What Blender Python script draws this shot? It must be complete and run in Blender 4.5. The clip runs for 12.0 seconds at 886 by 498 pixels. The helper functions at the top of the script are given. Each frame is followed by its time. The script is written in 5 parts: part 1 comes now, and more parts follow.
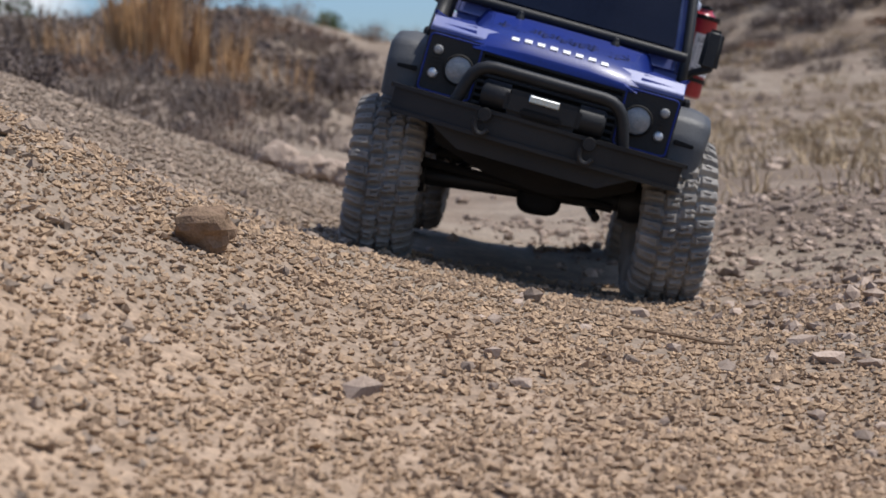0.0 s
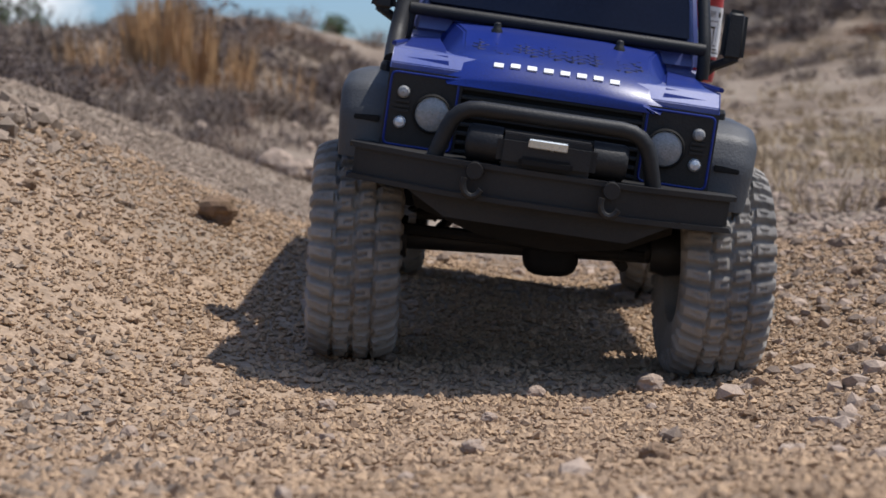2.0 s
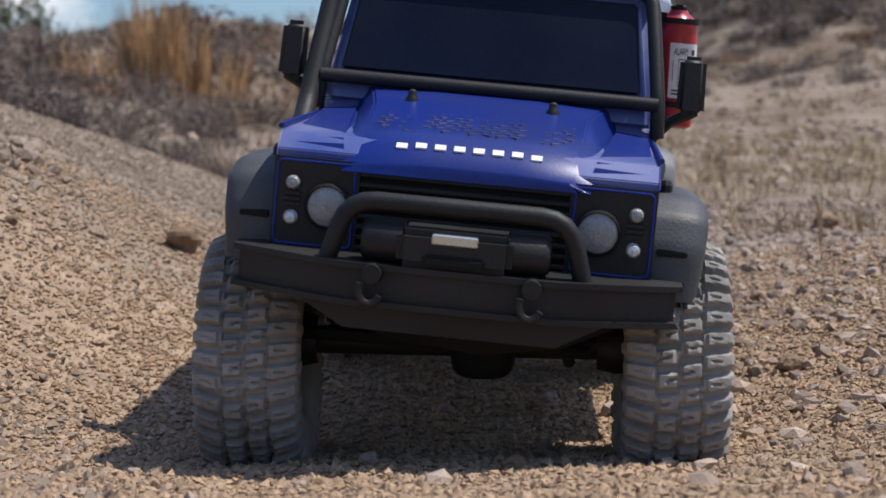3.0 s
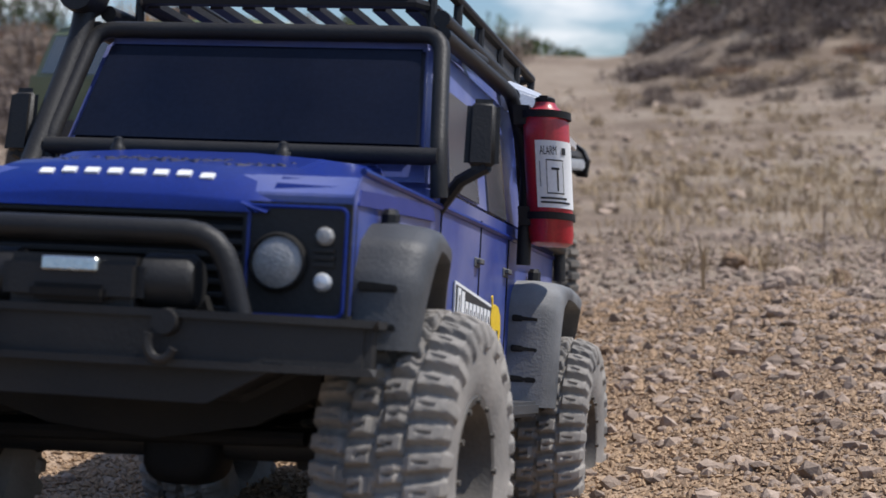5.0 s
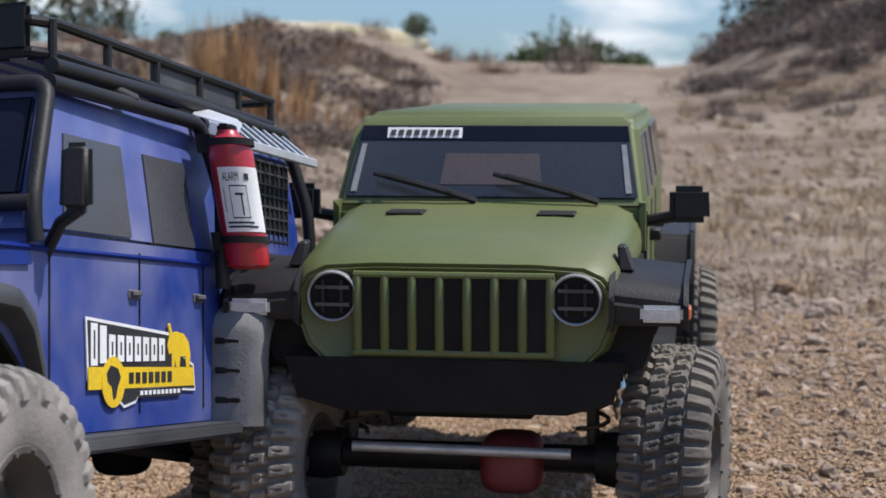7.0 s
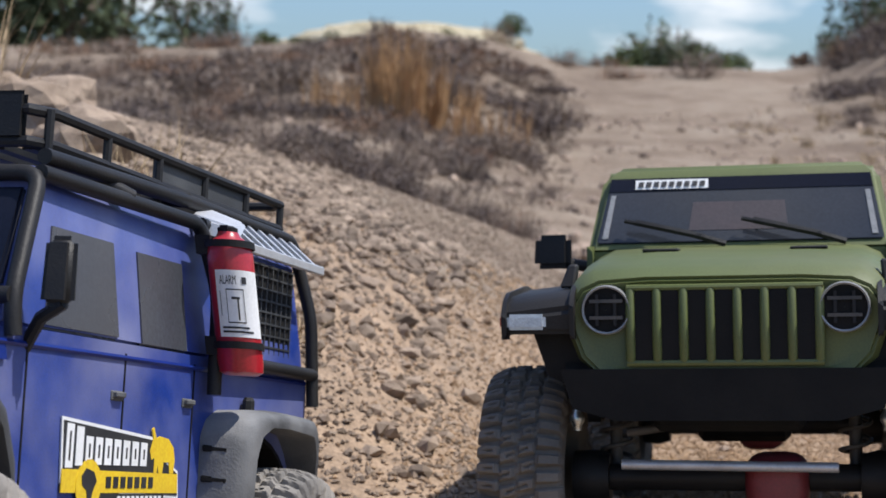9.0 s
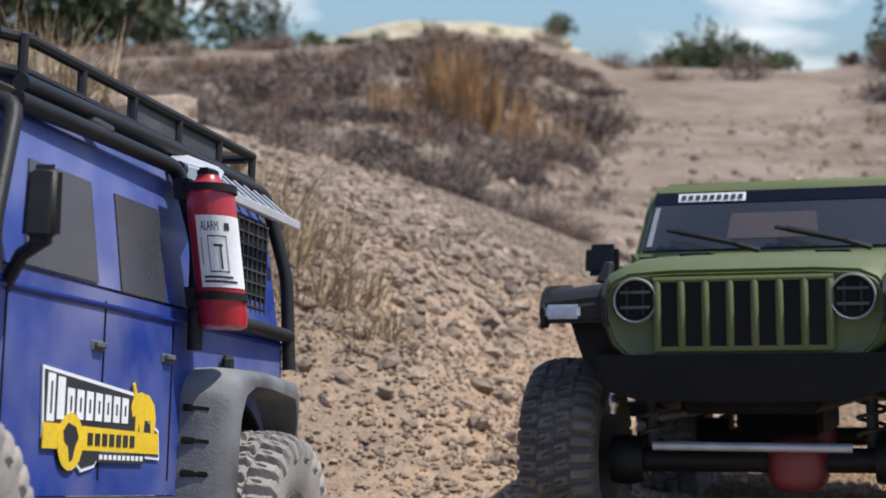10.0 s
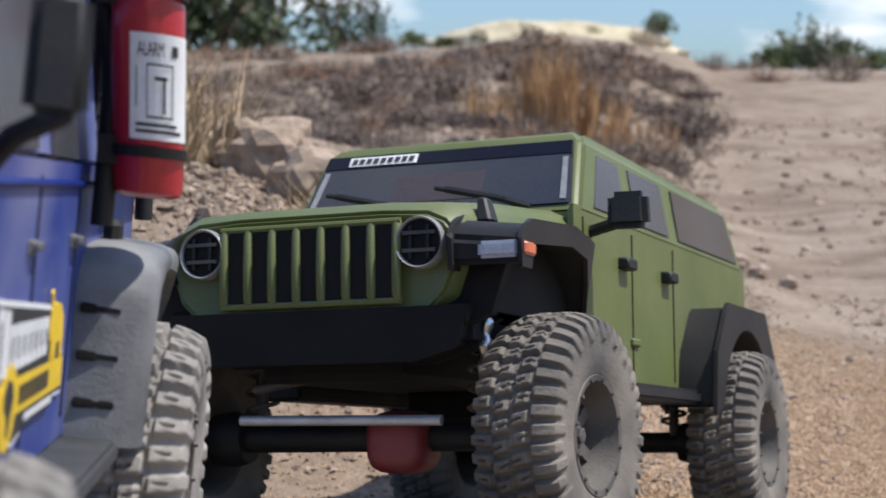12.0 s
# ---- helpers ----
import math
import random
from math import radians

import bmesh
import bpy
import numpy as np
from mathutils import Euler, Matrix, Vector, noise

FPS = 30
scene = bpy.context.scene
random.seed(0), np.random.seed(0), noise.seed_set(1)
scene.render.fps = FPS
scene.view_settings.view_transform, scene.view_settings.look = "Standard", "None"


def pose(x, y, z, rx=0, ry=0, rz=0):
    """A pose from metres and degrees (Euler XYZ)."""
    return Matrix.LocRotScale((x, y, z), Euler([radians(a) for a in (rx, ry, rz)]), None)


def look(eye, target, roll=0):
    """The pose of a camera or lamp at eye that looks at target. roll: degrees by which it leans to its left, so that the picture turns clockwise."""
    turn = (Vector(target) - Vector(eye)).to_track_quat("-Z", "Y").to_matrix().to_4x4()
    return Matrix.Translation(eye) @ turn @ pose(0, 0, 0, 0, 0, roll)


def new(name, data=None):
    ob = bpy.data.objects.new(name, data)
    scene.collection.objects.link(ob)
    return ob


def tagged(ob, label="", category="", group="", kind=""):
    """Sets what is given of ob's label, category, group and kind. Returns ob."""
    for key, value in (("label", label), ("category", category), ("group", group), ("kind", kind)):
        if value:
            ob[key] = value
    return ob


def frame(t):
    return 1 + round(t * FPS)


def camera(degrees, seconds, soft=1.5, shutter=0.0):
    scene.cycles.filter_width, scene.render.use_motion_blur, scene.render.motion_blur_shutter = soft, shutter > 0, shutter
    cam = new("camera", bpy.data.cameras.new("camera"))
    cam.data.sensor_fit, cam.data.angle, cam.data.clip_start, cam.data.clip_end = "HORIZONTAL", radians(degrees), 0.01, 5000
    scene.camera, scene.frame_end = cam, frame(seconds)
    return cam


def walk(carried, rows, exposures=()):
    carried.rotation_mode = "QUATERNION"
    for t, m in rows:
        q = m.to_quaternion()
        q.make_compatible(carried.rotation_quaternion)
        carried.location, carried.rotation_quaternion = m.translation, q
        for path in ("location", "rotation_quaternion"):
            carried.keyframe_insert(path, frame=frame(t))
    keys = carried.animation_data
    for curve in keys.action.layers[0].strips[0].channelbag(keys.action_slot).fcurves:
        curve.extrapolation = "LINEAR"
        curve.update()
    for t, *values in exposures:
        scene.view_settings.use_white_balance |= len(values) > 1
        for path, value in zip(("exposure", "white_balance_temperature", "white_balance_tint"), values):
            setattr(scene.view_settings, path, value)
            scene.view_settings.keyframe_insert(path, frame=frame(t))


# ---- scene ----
cam = camera(27.881, 12.0, soft=1.6, shutter=0.12)
cam.data.dof.use_dof = True
cam.data.dof.focus_distance = 0.85
cam.data.dof.aperture_fstop = 22.0
walk(cam, [
    (0, pose(-0.0000, 0.0000, 0.2196, 87.32, 1.08, -5.22)),
    (0.5, pose(0.0013, 0.0061, 0.2000, 87.43, 1.16, -5.26)),
    (1, pose(0.0186, -0.1151, 0.1916, 87.47, 1.21, -5.15)),
    (1.5, pose(0.0164, -0.2807, 0.2039, 87.44, 1.04, -5.07)),
    (2, pose(0.0143, -0.4391, 0.2199, 87.40, 0.94, -4.99)),
    (2.5, pose(0.0199, -0.5746, 0.2322, 87.39, 0.97, -4.94)),
    (4.5, pose(0.1552, -0.5666, 0.2785, 87.36, 0.18, -4.65)),
    (5, pose(0.1592, -0.6201, 0.2853, 87.34, -0.18, -4.41)),
    (5.5, pose(0.1556, -0.6872, 0.2993, 87.20, -0.94, -4.08)),
    (6, pose(0.1704, -0.7408, 0.3078, 87.32, -0.55, -3.58)),
    (6.5, pose(0.1599, -0.8220, 0.3207, 87.32, -0.67, -3.01)),
    (8.5, pose(-0.1366, -1.0135, 0.3488, 87.29, -0.91, -0.42)),
    (9, pose(-0.1728, -1.0407, 0.3641, 87.25, -0.96, 0.40)),
    (9.5, pose(-0.1897, -1.1113, 0.3750, 87.22, -0.98, 1.17)),
    (10, pose(-0.2036, -1.1771, 0.3788, 87.19, -0.95, 1.89)),
    (10.5, pose(-0.2295, -1.2422, 0.3863, 87.17, -0.88, 2.57)),
    (11, pose(-0.2493, -1.2861, 0.3940, 87.14, -0.84, 3.27)),
    (11.5, pose(-0.2282, -1.3416, 0.3895, 87.14, -0.84, 4.09)),
    (12, pose(-0.1885, -1.3672, 0.3986, 87.10, -0.89, 5.06)),
], exposures=[(0, 0.0), (6.5, 0.05), (8.5, 0.13), (10.5, 0.11), (11.2, 0.2), (12, 0.3)])

# ---- sky and sun ----
SUN = Vector((0.63, -0.05, 1.20)).normalized()
world = bpy.data.worlds.new("sky")
scene.world = world
world.use_nodes = True
wn = world.node_tree.nodes
wl = world.node_tree.links
wn.clear()
sky = wn.new("ShaderNodeTexSky")
sky.sky_type = "NISHITA"
sky.sun_disc = False
sky.sun_elevation = math.asin(SUN.z)
sky.sun_rotation = math.atan2(SUN.x, SUN.y)
sky.air_density, sky.dust_density = 1.2, 1.5
bg = wn.new("ShaderNodeBackground")
bg.inputs["Strength"].default_value = 0.105
wo = wn.new("ShaderNodeOutputWorld")
# broken white cloud over the whole sky
tc = wn.new("ShaderNodeTexCoord")
mp = wn.new("ShaderNodeMapping")
mp.inputs["Scale"].default_value = (5.0, 5.0, 14.0)
mp.inputs["Location"].default_value = (0.4, 0.9, 0.2)
cn = wn.new("ShaderNodeTexNoise")
cn.inputs["Scale"].default_value, cn.inputs["Detail"].default_value = 1.2, 6.0
cr = wn.new("ShaderNodeValToRGB")
cr.color_ramp.elements[0].position, cr.color_ramp.elements[1].position = 0.56, 0.68
mx = wn.new("ShaderNodeMix")
mx.data_type = "RGBA"
mx.inputs["B"].default_value = (9.0, 9.3, 9.8, 1)
wl.new(tc.outputs["Generated"], mp.inputs["Vector"])
wl.new(mp.outputs["Vector"], cn.inputs["Vector"])
wl.new(cn.outputs["Fac"], cr.inputs["Fac"])
wl.new(cr.outputs["Color"], mx.inputs["Factor"])
tint = wn.new("ShaderNodeMix")
tint.data_type, tint.blend_type = "RGBA", "MULTIPLY"
tint.inputs["Factor"].default_value = 1.0
tint.inputs["B"].default_value = (0.78, 1.0, 1.36, 1)
wl.new(sky.outputs["Color"], tint.inputs["A"])
wl.new(tint.outputs["Result"], mx.inputs["A"])
wl.new(mx.outputs["Result"], bg.inputs["Color"])
wl.new(bg.outputs["Background"], wo.inputs["Surface"])

sun = new("sun", bpy.data.lights.new("sun", "SUN"))
sun.data.energy, sun.data.angle, sun.data.color = 4.9, radians(0.55), (1.0, 0.955, 0.905)
sun.matrix_world = look(SUN * 30, (0, 0, 0))


# ---- materials ----
def mat(name, a, b=None, rough=0.6, metal=0.0, scale=40.0, fine=400.0, bump=0.15, coat=0.0, dust=None, dust_amount=0.0, spec=0.5, island=0.0):
    """Two-scale noise between colours a and b, fine grain, bump, and an optional layer of dust in patches."""
    m = bpy.data.materials.new(name)
    m.use_nodes = True
    nt = m.node_tree
    nd, ln = nt.nodes, nt.links
    p = nd["Principled BSDF"]
    b = b or tuple(c * 0.7 for c in a)
    tcn = nd.new("ShaderNodeTexCoord")
    n1, n2 = nd.new("ShaderNodeTexNoise"), nd.new("ShaderNodeTexNoise")
    n1.inputs["Scale"].default_value, n1.inputs["Detail"].default_value = scale, 5.0
    n2.inputs["Scale"].default_value, n2.inputs["Detail"].default_value = fine, 3.0
    for n in (n1, n2):
        ln.new(tcn.outputs["Object"], n.inputs["Vector"])
    r1 = nd.new("ShaderNodeValToRGB")
    r1.color_ramp.elements[0].position, r1.color_ramp.elements[1].position = 0.35, 0.68
    r1.color_ramp.elements[0].color, r1.color_ramp.elements[1].color = (*a, 1), (*b, 1)
    ln.new(n1.outputs["Fac"], r1.inputs["Fac"])
    g = nd.new("ShaderNodeMix")
    g.data_type, g.blend_type = "RGBA", "OVERLAY"
    g.inputs["Factor"].default_value = 0.35
    ln.new(r1.outputs["Color"], g.inputs["A"])
    ln.new(n2.outputs["Fac"], g.inputs["B"])
    col = g.outputs["Result"]
    if island:
        geo = nd.new("ShaderNodeNewGeometry")
        hs = nd.new("ShaderNodeHueSaturation")
        mr = nd.new("ShaderNodeMapRange")
        mr.inputs["To Min"].default_value, mr.inputs["To Max"].default_value = 1 - island, 1 + island
        ln.new(geo.outputs["Random Per Island"], mr.inputs["Value"])
        ln.new(mr.outputs["Result"], hs.inputs["Value"])
        ln.new(col, hs.inputs["Color"])
        col = hs.outputs["Color"]
    if dust:
        dn = nd.new("ShaderNodeTexNoise")
        dn.inputs["Scale"].default_value, dn.inputs["Detail"].default_value = scale * 0.6, 8.0
        ln.new(tcn.outputs["Object"], dn.inputs["Vector"])
        dr = nd.new("ShaderNodeMapRange")
        dr.inputs["From Min"].default_value, dr.inputs["From Max"].default_value = 0.32, 0.75
        dr.inputs["To Max"].default_value = dust_amount
        ln.new(dn.outputs["Fac"], dr.inputs["Value"])
        dm = nd.new("ShaderNodeMix")
        dm.data_type = "RGBA"
        dm.inputs["B"].default_value = (*dust, 1)
        ln.new(dr.outputs["Result"], dm.inputs["Factor"])
        ln.new(col, dm.inputs["A"])
        col = dm.outputs["Result"]
    ln.new(col, p.inputs["Base Color"])
    rr = nd.new("ShaderNodeMapRange")
    rr.inputs["To Min"].default_value, rr.inputs["To Max"].default_value = max(rough - 0.1, 0.02), min(rough + 0.15, 1)
    ln.new(n1.outputs["Fac"], rr.inputs["Value"])
    ln.new(rr.outputs["Result"], p.inputs["Roughness"])
    p.inputs["Metallic"].default_value = metal
    p.inputs["Coat Weight"].default_value = coat
    p.inputs["Coat Roughness"].default_value = 0.12
    p.inputs["Specular IOR Level"].default_value = spec
    if bump:
        bp = nd.new("ShaderNodeBump")
        bp.inputs["Strength"].default_value, bp.inputs["Distance"].default_value = bump, 0.001
        ln.new(n2.outputs["Fac"], bp.inputs["Height"])
        ln.new(bp.outputs["Normal"], p.inputs["Normal"])
    return m


DUST = (0.33, 0.26, 0.19)
blue = mat("blue_paint", (0.003, 0.018, 0.165), (0.0025, 0.014, 0.125), 0.36, 0.0, 18, 900, 0.05, 0.05, (0.36, 0.33, 0.34), 0.02, spec=0.32)
green = mat("olive_paint", (0.092, 0.116, 0.028), (0.078, 0.098, 0.024), 0.5, 0.0, 18, 900, 0.04, 0.05, DUST, 0.12)
black = mat("black_plastic", (0.010, 0.010, 0.011), (0.016, 0.016, 0.016), 0.5, 0, 30, 800, 0.2, 0, DUST, 0.035, spec=0.3)
flare_m = mat("dusty_black_plastic", (0.022, 0.023, 0.025), (0.036, 0.037, 0.039), 0.55, 0, 30, 800, 0.2, 0, (0.30, 0.31, 0.315), 0.17)
flare_d = mat("pale_dusty_plastic", (0.04, 0.041, 0.043), (0.07, 0.071, 0.072), 0.65, 0, 40, 800, 0.25, 0, (0.36, 0.36, 0.355), 0.62)
blue_d = mat("dusty_blue_paint", (0.006, 0.036, 0.24), (0.005, 0.027, 0.19), 0.42, 0.0, 26, 900, 0.05, 0.1, (0.41, 0.40, 0.48), 0.47)
blue_t = mat("dust_filled_blue", (0.012, 0.02, 0.085), (0.05, 0.05, 0.075), 0.6, 0, 40, 900, 0.1, 0, (0.30, 0.27, 0.26), 0.5)
rubber = mat("dusty_rubber", (0.115, 0.107, 0.098), (0.17, 0.158, 0.142), 0.88, 0, 45, 600, 0.3, 0, (0.42, 0.38, 0.33), 0.7)
rubber_dark = mat("rubber", (0.055, 0.052, 0.048), (0.09, 0.083, 0.074), 0.85, 0, 45, 600, 0.35, 0, (0.33, 0.28, 0.22), 0.55)
dark = mat("dark_chassis", (0.004, 0.004, 0.004), (0.008, 0.008, 0.008), 0.75, 0.0, 40, 600, 0.2, 0, DUST, 0.03, spec=0.25)
glass_d = mat("tinted_window", (0.004, 0.006, 0.014), (0.006, 0.009, 0.020), 0.14, 0, 12, 500, 0.02, 0.0, DUST, 0.03, spec=0.16)
glass_g = mat("dark_grey_window", (0.020, 0.024, 0.032), (0.028, 0.033, 0.042), 0.14, 0, 12, 500, 0.02, 0.0, DUST, 0.08, spec=0.6)
glass_s = mat("grey_window", (0.040, 0.046, 0.058), (0.052, 0.058, 0.07), 0.24, 0, 12, 500, 0.02, 0.0, DUST, 0.14)
steel = mat("brushed_metal", (0.66, 0.67, 0.68), (0.52, 0.52, 0.53), 0.35, 0.45, 60, 900, 0.1, 0, DUST, 0.12)
rim_m = mat("dusty_rim", (0.045, 0.043, 0.04), (0.08, 0.073, 0.066), 0.6, 0.2, 60, 700, 0.2, 0, (0.30, 0.26, 0.21), 0.3)
red = mat("red_paint", (0.42, 0.012, 0.022), (0.34, 0.010, 0.018), 0.32, 0, 25, 700, 0.04, 0.4, DUST, 0.10)
red_d = mat("red_axle_paint", (0.26, 0.018, 0.028), (0.2, 0.014, 0.022), 0.5, 0, 60, 700, 0.15, 0, DUST, 0.2)
white = mat("white_print", (0.78, 0.78, 0.77), (0.68, 0.68, 0.66), 0.5, 0, 40, 700, 0.03)
ink = mat("black_print", (0.02, 0.02, 0.022), (0.03, 0.03, 0.03), 0.5, 0, 40, 700, 0.03)
yellow = mat("yellow_print", (0.75, 0.50, 0.02), (0.66, 0.44, 0.02), 0.5, 0, 40, 700, 0.03)
lens = mat("frosted_lens", (0.27, 0.27, 0.265), (0.22, 0.22, 0.215), 0.2, 0, 300, 900, 0.4, 0.5)
lens_c = mat("clear_lens", (0.62, 0.64, 0.66), (0.5, 0.52, 0.54), 0.12, 0.3, 200, 900, 0.2, 0.5)
chrome = mat("satin_chrome", (0.6, 0.62, 0.6), (0.5, 0.52, 0.5), 0.25, 0.9, 60, 900, 0.05)
amber = mat("amber_lens", (0.55, 0.14, 0.05), (0.45, 0.1, 0.04), 0.25, 0, 60, 900, 0.05, 0.4)
pink = mat("faded_red_seat", (0.052, 0.037, 0.042), (0.034, 0.030, 0.036), 0.6, 0, 30, 500, 0.1)


# ---- mesh helpers (millimetres) ----
UNIT = [0.001]


def part(name, bm, material, parent=None, label="", smooth=False, bevel=0.0, seg=2, kind="", at=None):
    if bevel:
        bm.normal_update()
        es = [e for e in bm.edges if len(e.link_faces) == 2 and e.calc_face_angle(0) > 0.5]
        bmesh.ops.bevel(bm, geom=es, offset=bevel, segments=seg, affect="EDGES", clamp_overlap=True)
    bmesh.ops.recalc_face_normals(bm, faces=bm.faces)
    if at:
        bmesh.ops.translate(bm, verts=bm.verts, vec=-Vector(at))
    bmesh.ops.scale(bm, verts=bm.verts, vec=(UNIT[0],) * 3)
    me = bpy.data.meshes.new(name)
    bm.to_mesh(me)
    bm.free()
    me.materials.append(material)
    if smooth:
        me.shade_smooth()
        me.set_sharp_from_angle(angle=radians(38))
    ob = new(name, me)
    if at:
        ob.location = Vector(at) * UNIT[0]
    if parent:
        ob.parent = parent
        # parts are written in the space of the whole thing
        if parent.parent and parent.location.length > 0 and not at:
            ob.location = -parent.location
    if label or kind:
        tagged(ob, label, kind=kind)
    return ob


def hexa(bm, pts):
    v = [bm.verts.new(p) for p in pts]
    for f in ((0, 3, 2, 1), (4, 5, 6, 7), (0, 1, 5, 4), (1, 2, 6, 5), (2, 3, 7, 6), (3, 0, 4, 7)):
        bm.faces.new([v[i] for i in f])


def box(bm, x0, x1, y0, y1, z0, z1, m=None):
    pts = [(x0, y0, z0), (x1, y0, z0), (x1, y1, z0), (x0, y1, z0), (x0, y0, z1), (x1, y0, z1), (x1, y1, z1), (x0, y1, z1)]
    hexa(bm, [m @ Vector(p) for p in pts] if m else pts)


def prism(bm, poly, a, b, axis="x", m=None):
    """A polygon pushed from a to b along an axis; poly is (y, z), (x, z) or (x, y)."""
    def put(p, s):
        q = {"x": (s, p[0], p[1]), "y": (p[0], s, p[1]), "z": (p[0], p[1], s)}[axis]
        return m @ Vector(q) if m else q
    v0 = [bm.verts.new(put(p, a)) for p in poly]
    v1 = [bm.verts.new(put(p, b)) for p in poly]
    bm.faces.new(v0)
    bm.faces.new(v1[::-1])
    n = len(poly)
    for i in range(n):
        bm.faces.new((v0[i], v0[(i + 1) % n], v1[(i + 1) % n], v1[i]))


def tube(bm, pts, r, n=10):
    pts = [Vector(p) for p in pts]
    rings = []
    up = None
    for i, p in enumerate(pts):
        d = ((pts[min(i + 1, len(pts) - 1)] - p).normalized() + (p - pts[max(i - 1, 0)]).normalized()).normalized()
        if up is None:
            up = Vector((0, 0, 1)) if abs(d.z) < 0.9 else Vector((0, 1, 0))
        s = d.cross(up).normalized()
        up = s.cross(d).normalized()
        rings.append([bm.verts.new(p + r * (math.cos(2 * math.pi * k / n) * s + math.sin(2 * math.pi * k / n) * up)) for k in range(n)])
    for a, b in zip(rings, rings[1:]):
        for k in range(n):
            bm.faces.new((a[k], a[(k + 1) % n], b[(k + 1) % n], b[k]))
    bm.faces.new(rings[0][::-1])
    bm.faces.new(rings[-1])


def soft(pts, r=8, n=4):
    """Round the corners of a polyline."""
    pts = [Vector(p) for p in pts]
    out = [pts[0]]
    for a, b, c in zip(pts, pts[1:], pts[2:]):
        p, q = b + (a - b).normalized() * r, b + (c - b).normalized() * r
        for k in range(n + 1):
            t = k / n
            out.append((1 - t) ** 2 * p + 2 * t * (1 - t) * b + t * t * q)
    return out + [pts[-1]]


def lathe(bm, prof, n, c=(0, 0, 0), axis="x", a0=0.0, cap=True):
    """prof: (along the axis, radius)."""
    rings = []
    for s, r in prof:
        ring = []
        for k in range(n):
            a = a0 + 2 * math.pi * k / n
            u, w = r * math.cos(a), r * math.sin(a)
            q = {"x": (s, u, w), "y": (u, s, w), "z": (u, w, s)}[axis]
            ring.append(bm.verts.new(Vector(c) + Vector(q)))
        rings.append(ring)
    for a, b in zip(rings, rings[1:]):
        for k in range(n):
            bm.faces.new((a[k], a[(k + 1) % n], b[(k + 1) % n], b[k]))
    if cap:
        bm.faces.new(rings[0][::-1])
        bm.faces.new(rings[-1])


def arch(cy, cz, r, a0, a1, n=10):
    return [(cy + r * math.cos(radians(a0 + (a1 - a0) * k / n)), cz + r * math.sin(radians(a0 + (a1 - a0) * k / n))) for k in range(n + 1)]


